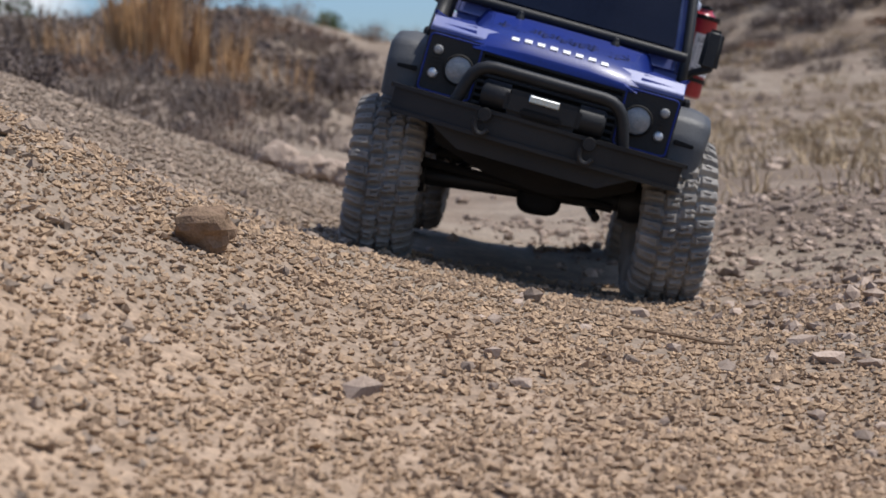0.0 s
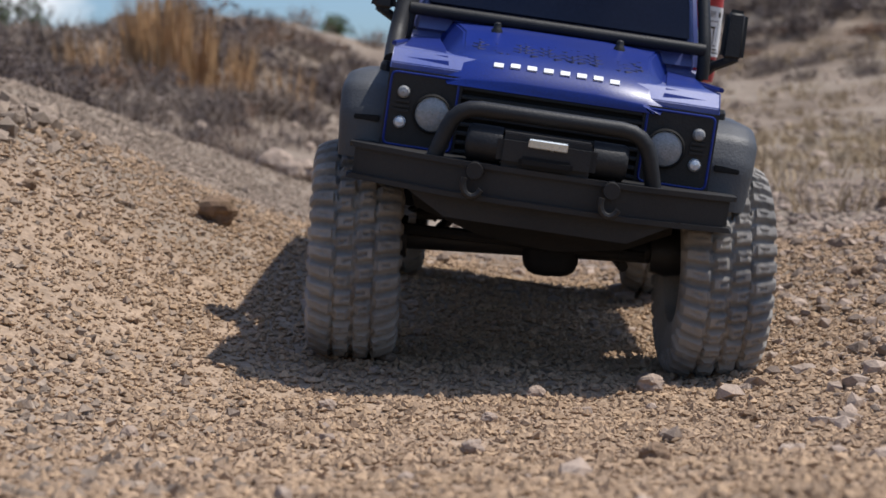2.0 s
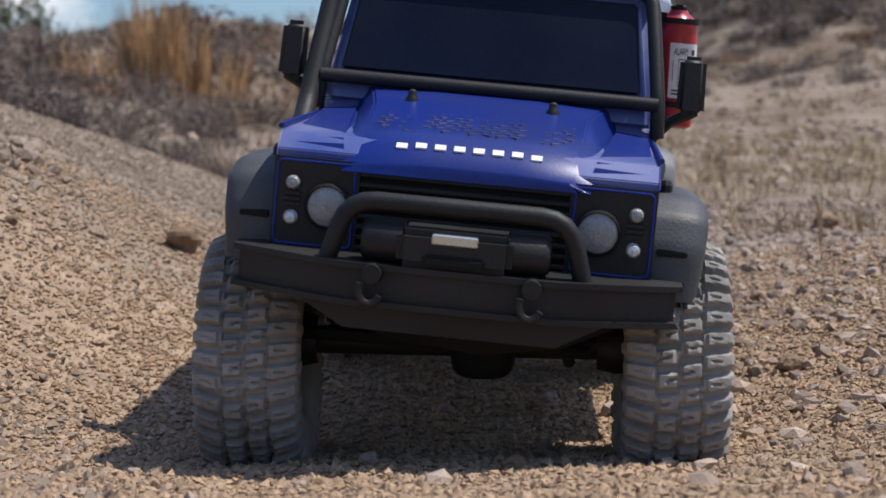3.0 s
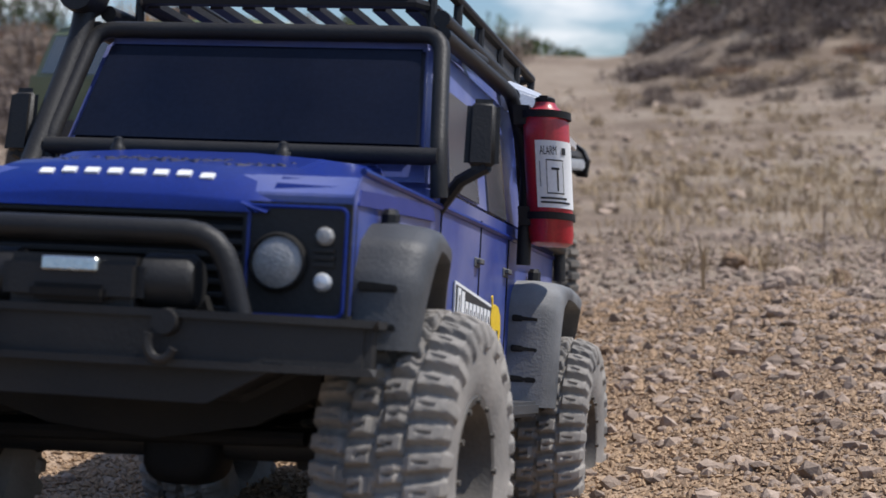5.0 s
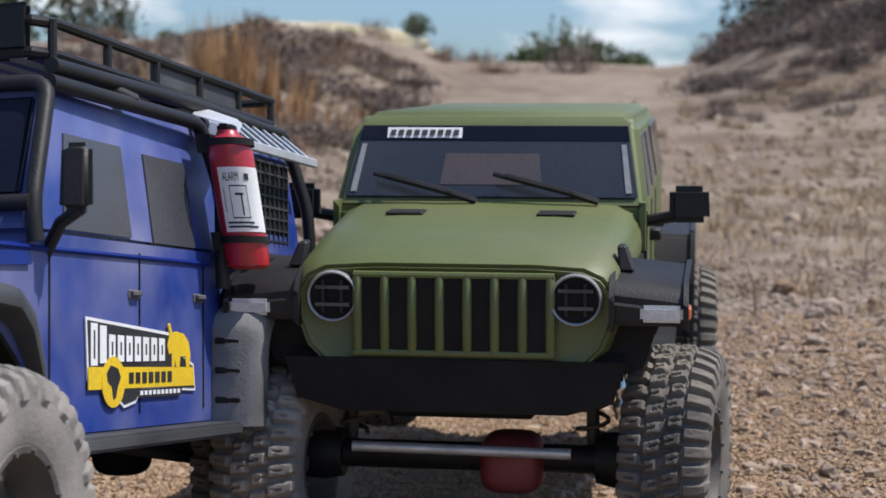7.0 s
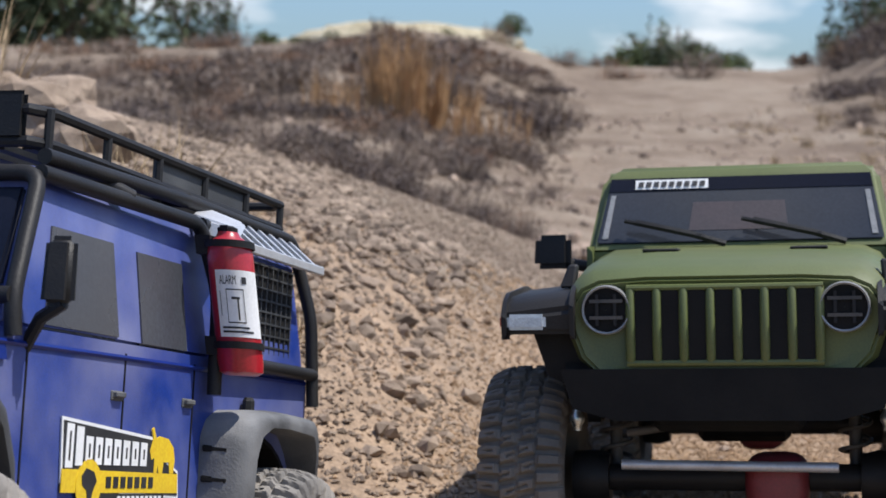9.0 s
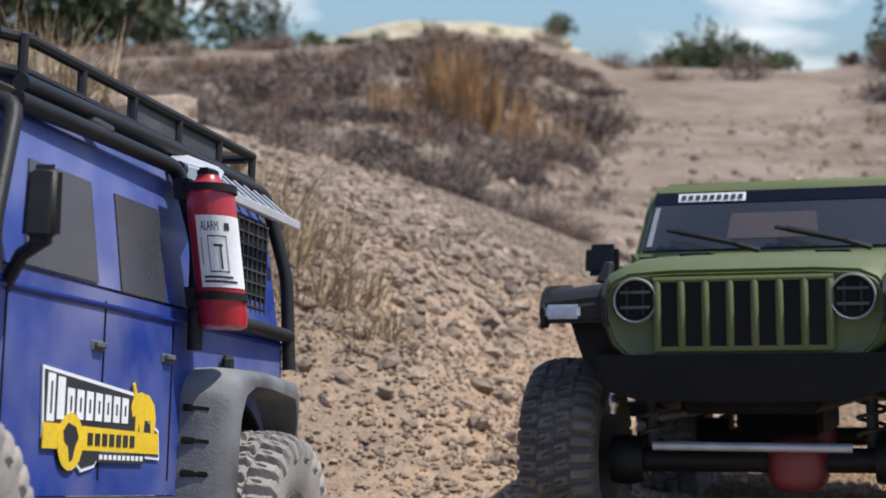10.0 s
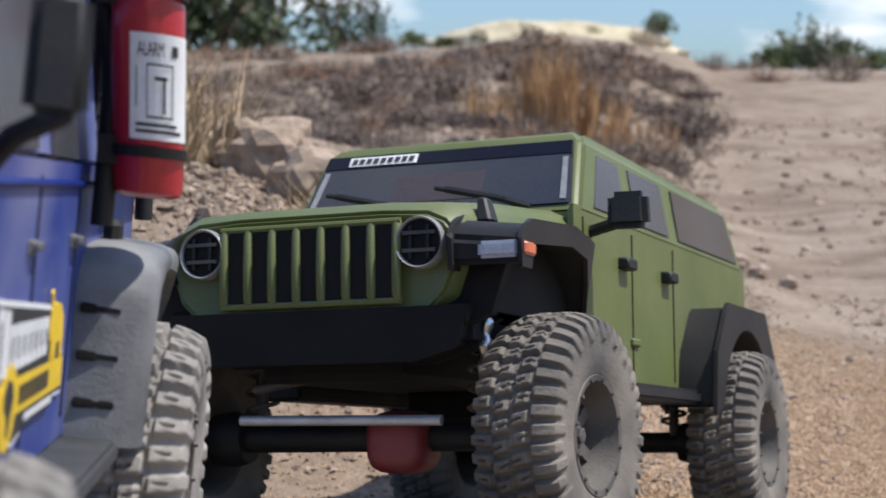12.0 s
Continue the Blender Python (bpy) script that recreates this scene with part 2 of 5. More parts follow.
def wheel(parent, at, side, radius, width, lugs, style, rub):
    """A tyre with its lugs, and a beadlock rim under it; side: +1 where the outer face looks to +x."""
    bm = bmesh.new()
    w, R = width / 2, radius
    mud = style == "mud"
    deep = R * (0.075 if mud else 0.062)

    def edge(v, a0, a1, f):
        return float(np.clip((v - a0) / f, 0, 1) * np.clip((a1 - v) / f, 0, 1))

    def relief(x, p):
        """How far the moulded tread stands up (0 to 1) across the width x (-1 to 1) at pitch p."""
        u, s = abs(x), (1 if x > 0 else 0)
        odd = int(math.floor(p)) % 2
        if u < 0.46:
            # two rows of notched blocks on either side of a zigzag groove
            q = p + 0.42 * s + (0.25 if mud else 0.5) * (u - 0.25) * (1 if s else -1)
            f, odd = q - math.floor(q), int(math.floor(q)) % 2
            mid = 0.04 + 0.03 * (1 if odd else -1) * (1 if s else -1)
            top = max(0.45, edge(u, mid if s else 0.05 - mid + 0.03, 0.46 - 0.03 * odd, 0.05)) * edge(f, 0.13, 0.87, 0.10)
            cut = 0.55 * edge(f + (0.35 if s else -0.35) * (u - 0.25), 0.44, 0.58, 0.05) * edge(u, 0.16 if odd else 0.0, 0.5 if odd else 0.3, 0.05)
            return top * (1 - cut)
        # shoulder lugs, long and short by turns, that run over the edge
        q = p + (0.80 if s else 0.30) + (0.34 if mud else 0.12) * (u - 0.5)
        f, odd = q - math.floor(q), int(math.floor(q)) % 2
        top = (max(0.5, edge(u, 0.46 + 0.04 * odd, 9.0, 0.05)) if u < 0.7 else edge(u, 0.0, 1.30 if odd else 1.17, 0.05)) * edge(f, 0.14, 0.86, 0.10)
        cut = 0.45 * edge(f, 0.46, 0.56, 0.04) * edge(u, 0.60, 0.86, 0.05)
        return top * (1 - cut)

    # half profile from the bead over the sidewall (u > 1) to the crown; u runs on across the tread
    across = [1.30, 1.24, 1.18, 1.12, 1.06, 1.0, .96, .90, .84, .78, .72, .66, .60, .56, .53, .50, .47, .44, .40, .35, .30, .25, .20, .15, .11, .07, .03]
    side_w = [(.80, .47), (.93, .495), (1.0, .56), (1.035, .64), (1.04, .71)]

    def skin(u):
        """Place and outward direction of the tyre's carcass at u."""
        if u > 1:
            k = (u - 1) / 0.30
            return w * (.985 + .055 * math.sin(k * 1.9)), R * (.865 - .115 * k), (0.75 + .25 * k, 0.55 * (1 - k))
        return w * u * .985, R - deep - R * 0.075 * max(0.0, (u - .3) / .7) ** 2.2, (0.35 * u ** 4, 1.0)
    n = lugs * 11
    cols = [(-1, c) for c in across] + [(1, c) for c in across[::-1]]
    grid = []
    for k in range(n):
        a, p = 2 * math.pi * k / n, k / 11
        ca, sa = math.cos(a), math.sin(a)
        ring = [(-w * x, R * r) for x, r in side_w]
        for sg, u in cols:
            x, r, (dx, dr) = skin(u)
            h = relief(sg * u, p) * deep
            ring.append((sg * (x + dx * h * .35), r + dr * h))
        ring += [(w * x, R * r) for x, r in side_w[::-1]] + [(w * .5, R * .46), (-w * .5, R * .46)]
        grid.append([bm.verts.new((x, r * ca, r * sa)) for x, r in ring])
    for k in range(n):
        p, q = grid[k], grid[(k + 1) % n]
        for m in range(len(p)):
            bm.faces.new((p[m - 1], p[m], q[m], q[m - 1]))
    t = part("wheel", bm, rub, parent, "dusty black rubber tyre with deep tread lugs", smooth=True)
    t.location = Vector(at) * UNIT[0]
    bm = bmesh.new()
    s = side
    lathe(bm, [(s * w * .30, R * .46), (s * w * .82, R * .47), (s * w * .90, R * .50), (s * w * .95, R * .485), (s * w * .93, R * .44), (s * w * .60, R * .40),
               (s * w * .12, R * .36), (s * w * .08, R * .12), (s * w * .40, R * .11), (s * w * .42, 0.2)], 30, cap=False)
    for k in range(6):
        a = 2 * math.pi * k / 6
        m = Matrix.Rotation(a, 4, "X")
        box(bm, *sorted((s * w * .06, s * w * .28)), -R * .055, R * .055, R * .10, R * .42, m)
    for k in range(12):
        a = 2 * math.pi * (k + .5) / 12
        lathe(bm, [(s * w * .90, R * .02), (s * w * 1.0, R * .018)], 6, (0, R * .455 * math.cos(a), R * .455 * math.sin(a)))
    rim = part("rim", bm, rim_m, t, "dusty grey beadlock rim", smooth=True)
    rim.location = (0, 0, 0)
    bm = bmesh.new()
    lathe(bm, [(s * w * .4, R * .07), (s * w * .54, R * .07), (s * w * .56, R * .05)], 6)
    nut = part("hub_nut", bm, rim_m, t)
    nut.location = (0, 0, 0)
    return t


# ---- ground ----
def sstep(a, b, v):
    t = np.clip((v - a) / (b - a), 0, 1)
    return t * t * (3 - 2 * t)


def wave(x, y, s, seed):
    """Smooth unevenness from a few crossed waves."""
    r = np.random.RandomState(seed)
    out = 0
    for k in range(7):
        a, p = r.uniform(0, math.pi), r.uniform(0, 6.28)
        q = s * r.uniform(0.6, 1.7)
        out = out + np.sin((x * math.cos(a) + y * math.sin(a)) * q + p + 1.7 * np.sin((x * math.sin(a) - y * math.cos(a)) * q * 0.7 + 2 * p))
    return out / 7


def height(x, y):
    x, y = np.asarray(x, float), np.asarray(y, float)
    # the track dips, then climbs away on both sides of the dip, and leans towards its right edge
    z = 0.102 + (0.055 - 0.028 * sstep(0.04, 0.26, x)) * sstep(0.2, 1.1, y)
    z = z + 0.030 * sstep(0.30, 0.60, x)
    z = z + 0.024 * sstep(0.20, 0.40, x) * sstep(0.0, 0.3, y) * (1 - sstep(0.8, 1.3, y))
    near = 0.115 * np.log1p(np.exp(np.clip((0.28 - y) * 14, -30, 30))) / 14
    z = z + np.minimum(near, 0.135 + 0.15 * near) * (1 - 0.35 * sstep(-0.2, 0.0, x) * sstep(-0.15, -0.5, y))
    # bank of tipped earth and rubble beside the track
    foot = -0.14 + 0.175 * sstep(0.25, 1.0, y) + 0.03 * wave(x * 0, y, 3.0, 3)
    steep = 0.80 - 0.30 * sstep(0.4, 1.2, y)
    bank = steep * np.log1p(np.exp(np.clip((foot - x) * 24, -30, 30))) / 24
    bank = 0.34 * (1 - np.exp(-bank / 0.29))
    z = z + bank * (1 - 0.9 * sstep(-0.9, -2.6, x)) * sstep(0.0, 0.32, y) * (1 - 0.72 * sstep(1.7, 2.7, y))
    # hillside behind the bank and the track that climbs to the skyline
    z = z + 0.046 * np.clip(y - 2.3, 0, 5) * sstep(0.1, -0.8, x - 0.06 * y) * (1 - 0.55 * sstep(-0.5, -1.5, x))
    z = z + 0.040 * np.clip(y - 1.2, 0, 4.8) + 0.104 * np.clip(y - 6.0, 0, 8)
    z = z + 0.16 * np.clip(x - 0.16 * y - 0.35, 0, 6) * sstep(4.0, 11, y)
    z = z + 0.55 * sstep(0.20, 0.31, x / np.maximum(y, 1.0)) * sstep(9.2, 12.5, y) * (1 - sstep(20, 40, y))
    z = z + 0.052 * np.clip(y - 14, 0, 90)
    z = z + 0.012 * wave(x, y, 3.5, 1) * sstep(0.9, 2.5, np.abs(y - 0.4) + np.abs(x)) + 0.03 * wave(x, y, 1.3, 2) * sstep(3, 8, y)
    z = z + 0.004 * wave(x, y, 14, 4) + 0.0026 * wave(x, y, 60, 5) + 0.0015 * wave(x, y, 150, 6)
    return z


def soil_material():
    m = bpy.data.materials.new("dry_soil")
    m.use_nodes = True
    nd, ln = m.node_tree.nodes, m.node_tree.links
    p = nd["Principled BSDF"]
    tcn = nd.new("ShaderNodeTexCoord")

    def noise_node(s, d=6.0):
        n = nd.new("ShaderNodeTexNoise")
        n.inputs["Scale"].default_value, n.inputs["Detail"].default_value = s, d
        ln.new(tcn.outputs["Object"], n.inputs["Vector"])
        return n
    big, mid, fine, grain = noise_node(0.9), noise_node(5), noise_node(60), noise_node(330)
    r = nd.new("ShaderNodeValToRGB")
    e = r.color_ramp.elements
    e[0].position, e[0].color = 0.42, (0.155, 0.115, 0.084, 1)
    e[1].position, e[1].color = 0.58, (0.255, 0.205, 0.156, 1)
    k = e.new(0.5)
    k.color = (0.212, 0.162, 0.119, 1)
    add = nd.new("ShaderNodeMix")
    add.data_type = "FLOAT"
    add.inputs["Factor"].default_value = 0.5
    ln.new(big.outputs["Fac"], add.inputs["A"])
    ln.new(mid.outputs["Fac"], add.inputs["B"])
    ln.new(add.outputs["Result"], r.inputs["Fac"])
    o = nd.new("ShaderNodeMix")
    o.data_type, o.blend_type = "RGBA", "OVERLAY"
    o.inputs["Factor"].default_value = 0.55
    # a tongue of orange earth spread over the track
    sep = nd.new("ShaderNodeVectorMath")
    sep.operation = "DISTANCE"
    sep.inputs[1].default_value = (0.03, 0.30, 0.12)
    ln.new(tcn.outputs["Object"], sep.inputs[0])
    ad = nd.new("ShaderNodeMath")
    ad.operation = "MULTIPLY_ADD"
    ad.inputs[1].default_value = 0.9
    ln.new(mid.outputs["Fac"], ad.inputs[0])
    ln.new(sep.outputs["Value"], ad.inputs[2])
    mrg = nd.new("ShaderNodeMapRange")
    mrg.inputs["From Min"].default_value, mrg.inputs["From Max"].default_value = 0.72, 1.05
    mrg.inputs["To Min"].default_value, mrg.inputs["To Max"].default_value = 1.0, 0.0
    ln.new(ad.outputs["Value"], mrg.inputs["Value"])
    om = nd.new("ShaderNodeMix")
    om.data_type = "RGBA"
    om.inputs["B"].default_value = (0.325, 0.235, 0.162, 1)
    ln.new(mrg.outputs["Result"], om.inputs["Factor"])
    ln.new(r.outputs["Color"], om.inputs["A"])
    ln.new(om.outputs["Result"], o.inputs["A"])
    ln.new(fine.outputs["Fac"], o.inputs["B"])
    o2 = nd.new("ShaderNodeMix")
    o2.data_type, o2.blend_type = "RGBA", "OVERLAY"
    o2.inputs["Factor"].default_value = 0.6
    ln.new(o.outputs["Result"], o2.inputs["A"])
    ln.new(grain.outputs["Fac"], o2.inputs["B"])
    ln.new(o2.outputs["Result"], p.inputs["Base Color"])
    p.inputs["Roughness"].default_value = 0.95
    p.inputs["Specular IOR Level"].default_value = 0.15
    b1 = nd.new("ShaderNodeBump")
    b1.inputs["Strength"].default_value, b1.inputs["Distance"].default_value = 0.8, 0.004
    ln.new(fine.outputs["Fac"], b1.inputs["Height"])
    b2 = nd.new("ShaderNodeBump")
    b2.inputs["Strength"].default_value, b2.inputs["Distance"].default_value = 0.9, 0.0015
    ln.new(grain.outputs["Fac"], b2.inputs["Height"])
    ln.new(b1.outputs["Normal"], b2.inputs["Normal"])
    ln.new(b2.outputs["Normal"], p.inputs["Normal"])
    return m


soil = soil_material()
stone_m = mat("pale_stone", (0.35, 0.27, 0.21), (0.25, 0.185, 0.14), 0.9, 0, 120, 900, 0.5, 0, island=0.38, spec=0.2)
gravel_m = mat("tan_gravel", (0.385, 0.264, 0.164), (0.30, 0.21, 0.140), 0.95, 0, 60, 900, 0.4, 0, island=0.19, spec=0.15)
rubble_m = mat("grey_rubble", (0.31, 0.240, 0.180), (0.20, 0.150, 0.112), 0.92, 0, 60, 700, 0.5, 0, island=0.32, spec=0.2)
clod_m = mat("earth_clod", (0.24, 0.16, 0.105), (0.17, 0.115, 0.075), 0.95, 0, 150, 800, 0.7, 0, spec=0.1)


def sheet():
    nx, ny = 420, 460
    u, v = np.linspace(-1, 1, nx), np.linspace(-1, 1, ny)
    xs = 0.05 + 0.30 * np.sinh(6.3 * u)
    ys = 0.75 + 0.36 * np.sinh(6.2 * v)
    X, Y = np.meshgrid(xs, ys)
    co = np.stack([X, Y, height(X, Y)], -1).reshape(-1, 3)
    i = np.arange(nx * ny).reshape(ny, nx)
    f = np.stack([i[:-1, :-1], i[:-1, 1:], i[1:, 1:], i[1:, :-1]], -1).reshape(-1, 4)
    me = bpy.data.meshes.new("ground")
    me.from_pydata(co.tolist(), [], f.tolist())
    me.materials.append(soil)
    me.shade_smooth()
    return tagged(new("ground", me), "dry tan earth track with fine gravel", "ground", kind="structure")


sheet()


def rock_shape(r, sub, seed, flat=0.75, rough=0.35):
    bm = bmesh.new()
    bmesh.ops.create_icosphere(bm, subdivisions=sub, radius=1)
    rs = np.random.RandomState(seed)
    off = Vector(rs.uniform(-50, 50, 3))
    for v in bm.verts:
        n = noise.noise(v.co * 1.3 + off) * rough + noise.noise(v.co * 3.4 + off) * rough * 0.45
        v.co = v.co * (1 + n)
        v.co.z *= flat
    bmesh.ops.scale(bm, verts=bm.verts, vec=(r, r * rs.uniform(0.75, 1.1), r))
    return bm


def scatter(name, n, region, smin, smax, material, label, seed, sub=0, lift=0.25, weight=None, skew=3.0):
    """Many stones as one loose layer on the ground."""
    rs = np.random.RandomState(seed)
    x0, x1, y0, y1 = region
    X, Y = rs.uniform(x0, x1, n), rs.uniform(y0, y1, n)
    if weight:
        keep = rs.uniform(0, 1, n) < weight(X, Y)
        X, Y = X[keep], Y[keep]
        n = len(X)
    Z = height(X, Y)
    S = smin + (smax - smin) * rs.uniform(0, 1, n) ** skew
    if sub == 0:
        base = np.array([(1, 0, 0), (0, 1, 0), (-1, 0, 0), (0, -1, 0), (0, 0, 1), (0, 0, -1)], float)
        fc = np.array([(0, 1, 4), (1, 2, 4), (2, 3, 4), (3, 0, 4), (1, 0, 5), (2, 1, 5), (3, 2, 5), (0, 3, 5)])
    else:
        bm = bmesh.new()
        bmesh.ops.create_icosphere(bm, subdivisions=1, radius=1)
        base = np.array([v.co[:] for v in bm.verts])
        fc = np.array([[v.index for v in f.verts] for f in bm.faces])
        bm.free()
    k = len(base)
    P = base[None] * (1 + rs.uniform(-0.38, 0.38, (n, k, 1))) * rs.uniform(0.6, 1.25, (n, 1, 3))
    a = rs.uniform(0, 6.28, n)
    t = rs.uniform(-0.7, 0.7, n)
    c, s, ct, st = np.cos(a)[:, None], np.sin(a)[:, None], np.cos(t)[:, None], np.sin(t)[:, None]
    px, py, pz = P[..., 0], P[..., 1] * ct - P[..., 2] * st, P[..., 1] * st + P[..., 2] * ct
    px, py = px * c - py * s, px * s + py * c
    V = np.stack([px * S[:, None] + X[:, None], py * S[:, None] + Y[:, None], pz * S[:, None] * 0.75 + (Z + S * lift)[:, None]], -1).reshape(-1, 3)
    F = (fc[None] + (np.arange(n) * k)[:, None, None]).reshape(-1, 3)
    me = bpy.data.meshes.new(name)
    me.from_pydata(V.tolist(), [], F.tolist())
    me.materials.append(material)
    return tagged(new(name, me), label, "gravel", kind="stuff")


def on_bank(x, y):
    return sstep(-0.10, -0.27, x + 0.18 * sstep(0.9, 1.6, y)) * sstep(0.12, 0.4, y + 0.1 * wave(x, y, 5, 41)) * (1 - sstep(1.9, 2.5, y)) * (0.25 + 0.75 * sstep(-0.3, 0.3, wave(x, y, 4, 42)))


scatter("gravel", 190000, (-0.50, 0.62, -0.12, 1.25), 0.0009, 0.0028, gravel_m, "fine tan gravel lying on the track", 1, lift=0.42, skew=2.2,
        weight=lambda x, y: (1 - 0.85 * sstep(0.85, 1.22, y + 0.12 * wave(x, y, 7, 31))) * (0.72 + 0.28 * sstep(-0.25, 0.25, wave(x, y, 6, 77))) * (1 - 0.85 * sstep(-0.10, -0.22, x)))
scatter("coarse_gravel", 24000, (0.0, 1.3, -0.1, 1.9), 0.0016, 0.0066, stone_m, "loose pale and grey gravel beside the track", 2, 1,
        weight=lambda x, y: 0.04 + 0.96 * sstep(0.15, 0.42, x + 0.05 * wave(x, y, 9, 9)))
scatter("rubble", 85000, (-1.0, 0.05, 0.05, 2.4), 0.0018, 0.0100, rubble_m, "grey and brown rubble on the bank", 3, 1, weight=on_bank)
scatter("bank_gravel", 75000, (-0.95, 0.12, 0.05, 2.6), 0.0013, 0.0042, rubble_m, "fine grey-brown gravel over the bank", 6, lift=0.3, skew=2.0,
        weight=lambda x, y: sstep(0.02, -0.12, x - 0.10 * sstep(0.8, 1.4, y)) * (0.35 + 0.65 * sstep(-0.4, 0.2, wave(x, y, 5, 51))))
scatter("loose_stones", 3000, (-2.2, 3.5, 2.2, 9.0), 0.004, 0.024, stone_m, "scattered stones on the open ground", 4, 1)


# ---- blue off-road model car ----
def axle(parent, y, z, half, pumpkin, px, label, tube_m):
    bm = bmesh.new()
    tube(bm, [(-half, y, z), (half, y, z)], 6.5, 10)
    for s in (-1, 1):
        lathe(bm, [(s * (half - 14), 11), (s * (half - 6), 13), (s * (half + 3), 12)], 12, (0, y, z))
    a = part("axle", bm, tube_m, parent, "black axle housing under the chassis", smooth=True, at=(0, y, z))
    bm = bmesh.new()
    bmesh.ops.create_icosphere(bm, subdivisions=3, radius=1)
    for v in bm.verts:
        q = [math.copysign(abs(c) ** .6, c) for c in v.co]
        v.co = Vector((q[0] * 15 + px, q[1] * 15 + y, q[2] * 14 + z - 2))
        v.co.y = max(v.co.y, y - 14)
    part("differential", bm, pumpkin, a, label, smooth=True)
    return a


def shock(parent, s, x, y, z0, z1, lean):
    bm = bmesh.new()
    lathe(bm, [(z0, 3), (z0 + (z1 - z0) * .5, 3), (z0 + (z1 - z0) * .5, 6), (z1, 6)], 12, (s * x, y, 0), "z")
    pts = [(s * x + 7.2 * math.cos(k * .6), y + 7.2 * math.sin(k * .6), z0 + 4 + (z1 - z0 - 10) * k / 70) for k in range(71)]
    tube(bm, pts, 1.1, 6)
    part("shock_absorber", bm, rim_m, parent, "dark shock absorber with a coil spring", smooth=True)


def blue_car():
    car = new("model_offroad_car")
    tagged(car, "dusty blue radio-controlled off-road model car with black roof rack", "model car")
    # lower body with wheel arches
    bm = bmesh.new()
    prof = [(-212, 113), (-213, 152), (-205, 159), (-95, 161), (-88, 168), (232, 168), (236, 160), (236, 100)]
    prof += arch(162, 62, 70, 18, 162, 10) + [(92, 84), (-88, 84)] + arch(-156, 62, 76, 16, 128, 12) + [(-206, 113)]
    prism(bm, prof, -82, 82)
    body = part("body", bm, blue_d, car, "glossy blue body shell with a film of dust", True, 3.0, 3)
    # bonnet: raised middle with a sloped front
    bm = bmesh.new()
    sec = lambda y, w, z, e: [(-w - 9, y, e), (-w, y, z), (-w * .45, y, z + 1.6), (w * .45, y, z + 1.6), (w, y, z), (w + 9, y, e)]
    rows = [sec(-217, 44, 147, 145), sec(-214, 46, 152, 148), sec(-203, 47, 160, 154), sec(-190, 48, 163, 156), sec(-165, 49, 166, 158), sec(-142, 50, 172, 159), sec(-98, 56, 175, 160), sec(-84, 60, 177, 161)]
    vs = [[bm.verts.new(p) for p in r] for r in rows]
    for a, b in zip(vs, vs[1:]):
        for k in range(5):
            bm.faces.new((a[k], a[k + 1], b[k + 1], b[k]))
    bm.faces.new(vs[0])
    bm.faces.new([vs[-1][0]] + [r[0] for r in vs[::-1]][1:-1][:0] + vs[-1][1:])
    part("bonnet", bm, blue, car, "raised blue bonnet with dust in its creases", True, 1.6, 2)
    for s in (-1, 1):
        bm = bmesh.new()
        lathe(bm, [(169, 3.2), (174.5, 3.0), (175.5, 2.2), (178, 1.9), (178.8, .8)], 10, (s * 33, -138, 0), "z")
        part("body_post", bm, black, car, "black body post with clip", True)
        # wing tops
        bm = bmesh.new()
        hexa(bm, [(s * 49, -214.6, 146.5), (s * 83, -214.2, 146.5), (s * 84, -92, 152), (s * 54, -92, 152), (s * 52, -209, 158.2), (s * 82, -208, 157), (s * 82, -92, 164), (s * 62, -92, 166)])
        part("wing", bm, blue, car, "", True, 2.5, 3)
    # pressed tread plate on the bonnet, grey with dust
    bm = bmesh.new()
    rsb = np.random.RandomState(3)
    for i in range(15):
        for j in range(9):
            x, y = -42 + i * 6 + (3 if j % 2 else 0), -193 + j * 6.2
            if abs(x) > 44 - (3 if j < 2 else 0) or rsb.uniform() < .12:
                continue
            zb = 163.0 + (y + 190) * (.12 if y < -165 else .19) - (0 if y < -165 else 1.7) + (1.0 if abs(x) < 24 else 0.0)
            m = Matrix.Translation((x, y, zb)) @ Matrix.Rotation(radians(45 if (i + j) % 2 else -45), 4, "Z")
            box(bm, -2.4, 2.4, -.7, .7, -1.2, .9, m)
    part("tread_plate", bm, blue_t, car, "pressed tread pattern grey with dust", kind="stuff")
    # lettering on the bonnet as plain bars
    for k in range(8):
        bm = bmesh.new()
        x = -29 + k * 8.3
        m = Matrix.Translation((x, -208.5, 156.9 + (0.9 if abs(x) < 22 else 0.2))) @ Matrix.Rotation(radians(36), 4, "X")
        box(bm, -2.4, 2.4, -1.6, 1.6, -0.6, 0.7, m)
        part("badge_bar", bm, white, car, "small white raised mark")
    # cab
    bm = bmesh.new()
    lo = [(-82, -92, 166), (82, -92, 166), (82, 234, 166), (-82, 234, 166)]
    mid = [(-80, -88, 180), (80, -88, 180), (80, 234, 180), (-80, 234, 180)]
    hi = [(-73, -62, 232), (73, -62, 232), (73, 230, 232), (-73, 230, 232)]
    top = [(-66, -54, 240), (66, -54, 240), (66, 224, 240), (-66, 224, 240)]
    vs = [[bm.verts.new(p) for p in r] for r in (lo, mid, hi, top)]
    for a, b in zip(vs, vs[1:]):
        for k in range(4):
            bm.faces.new((a[k], a[(k + 1) % 4], b[(k + 1) % 4], b[k]))
    bm.faces.new(vs[0][::-1])
    bm.faces.new(vs[-1])
    part("cab", bm, blue_d, car, "tall blue cab with flat sides", True, 4.0, 3)
    # windscreen, laid a little proud of the cab
    bm = bmesh.new()
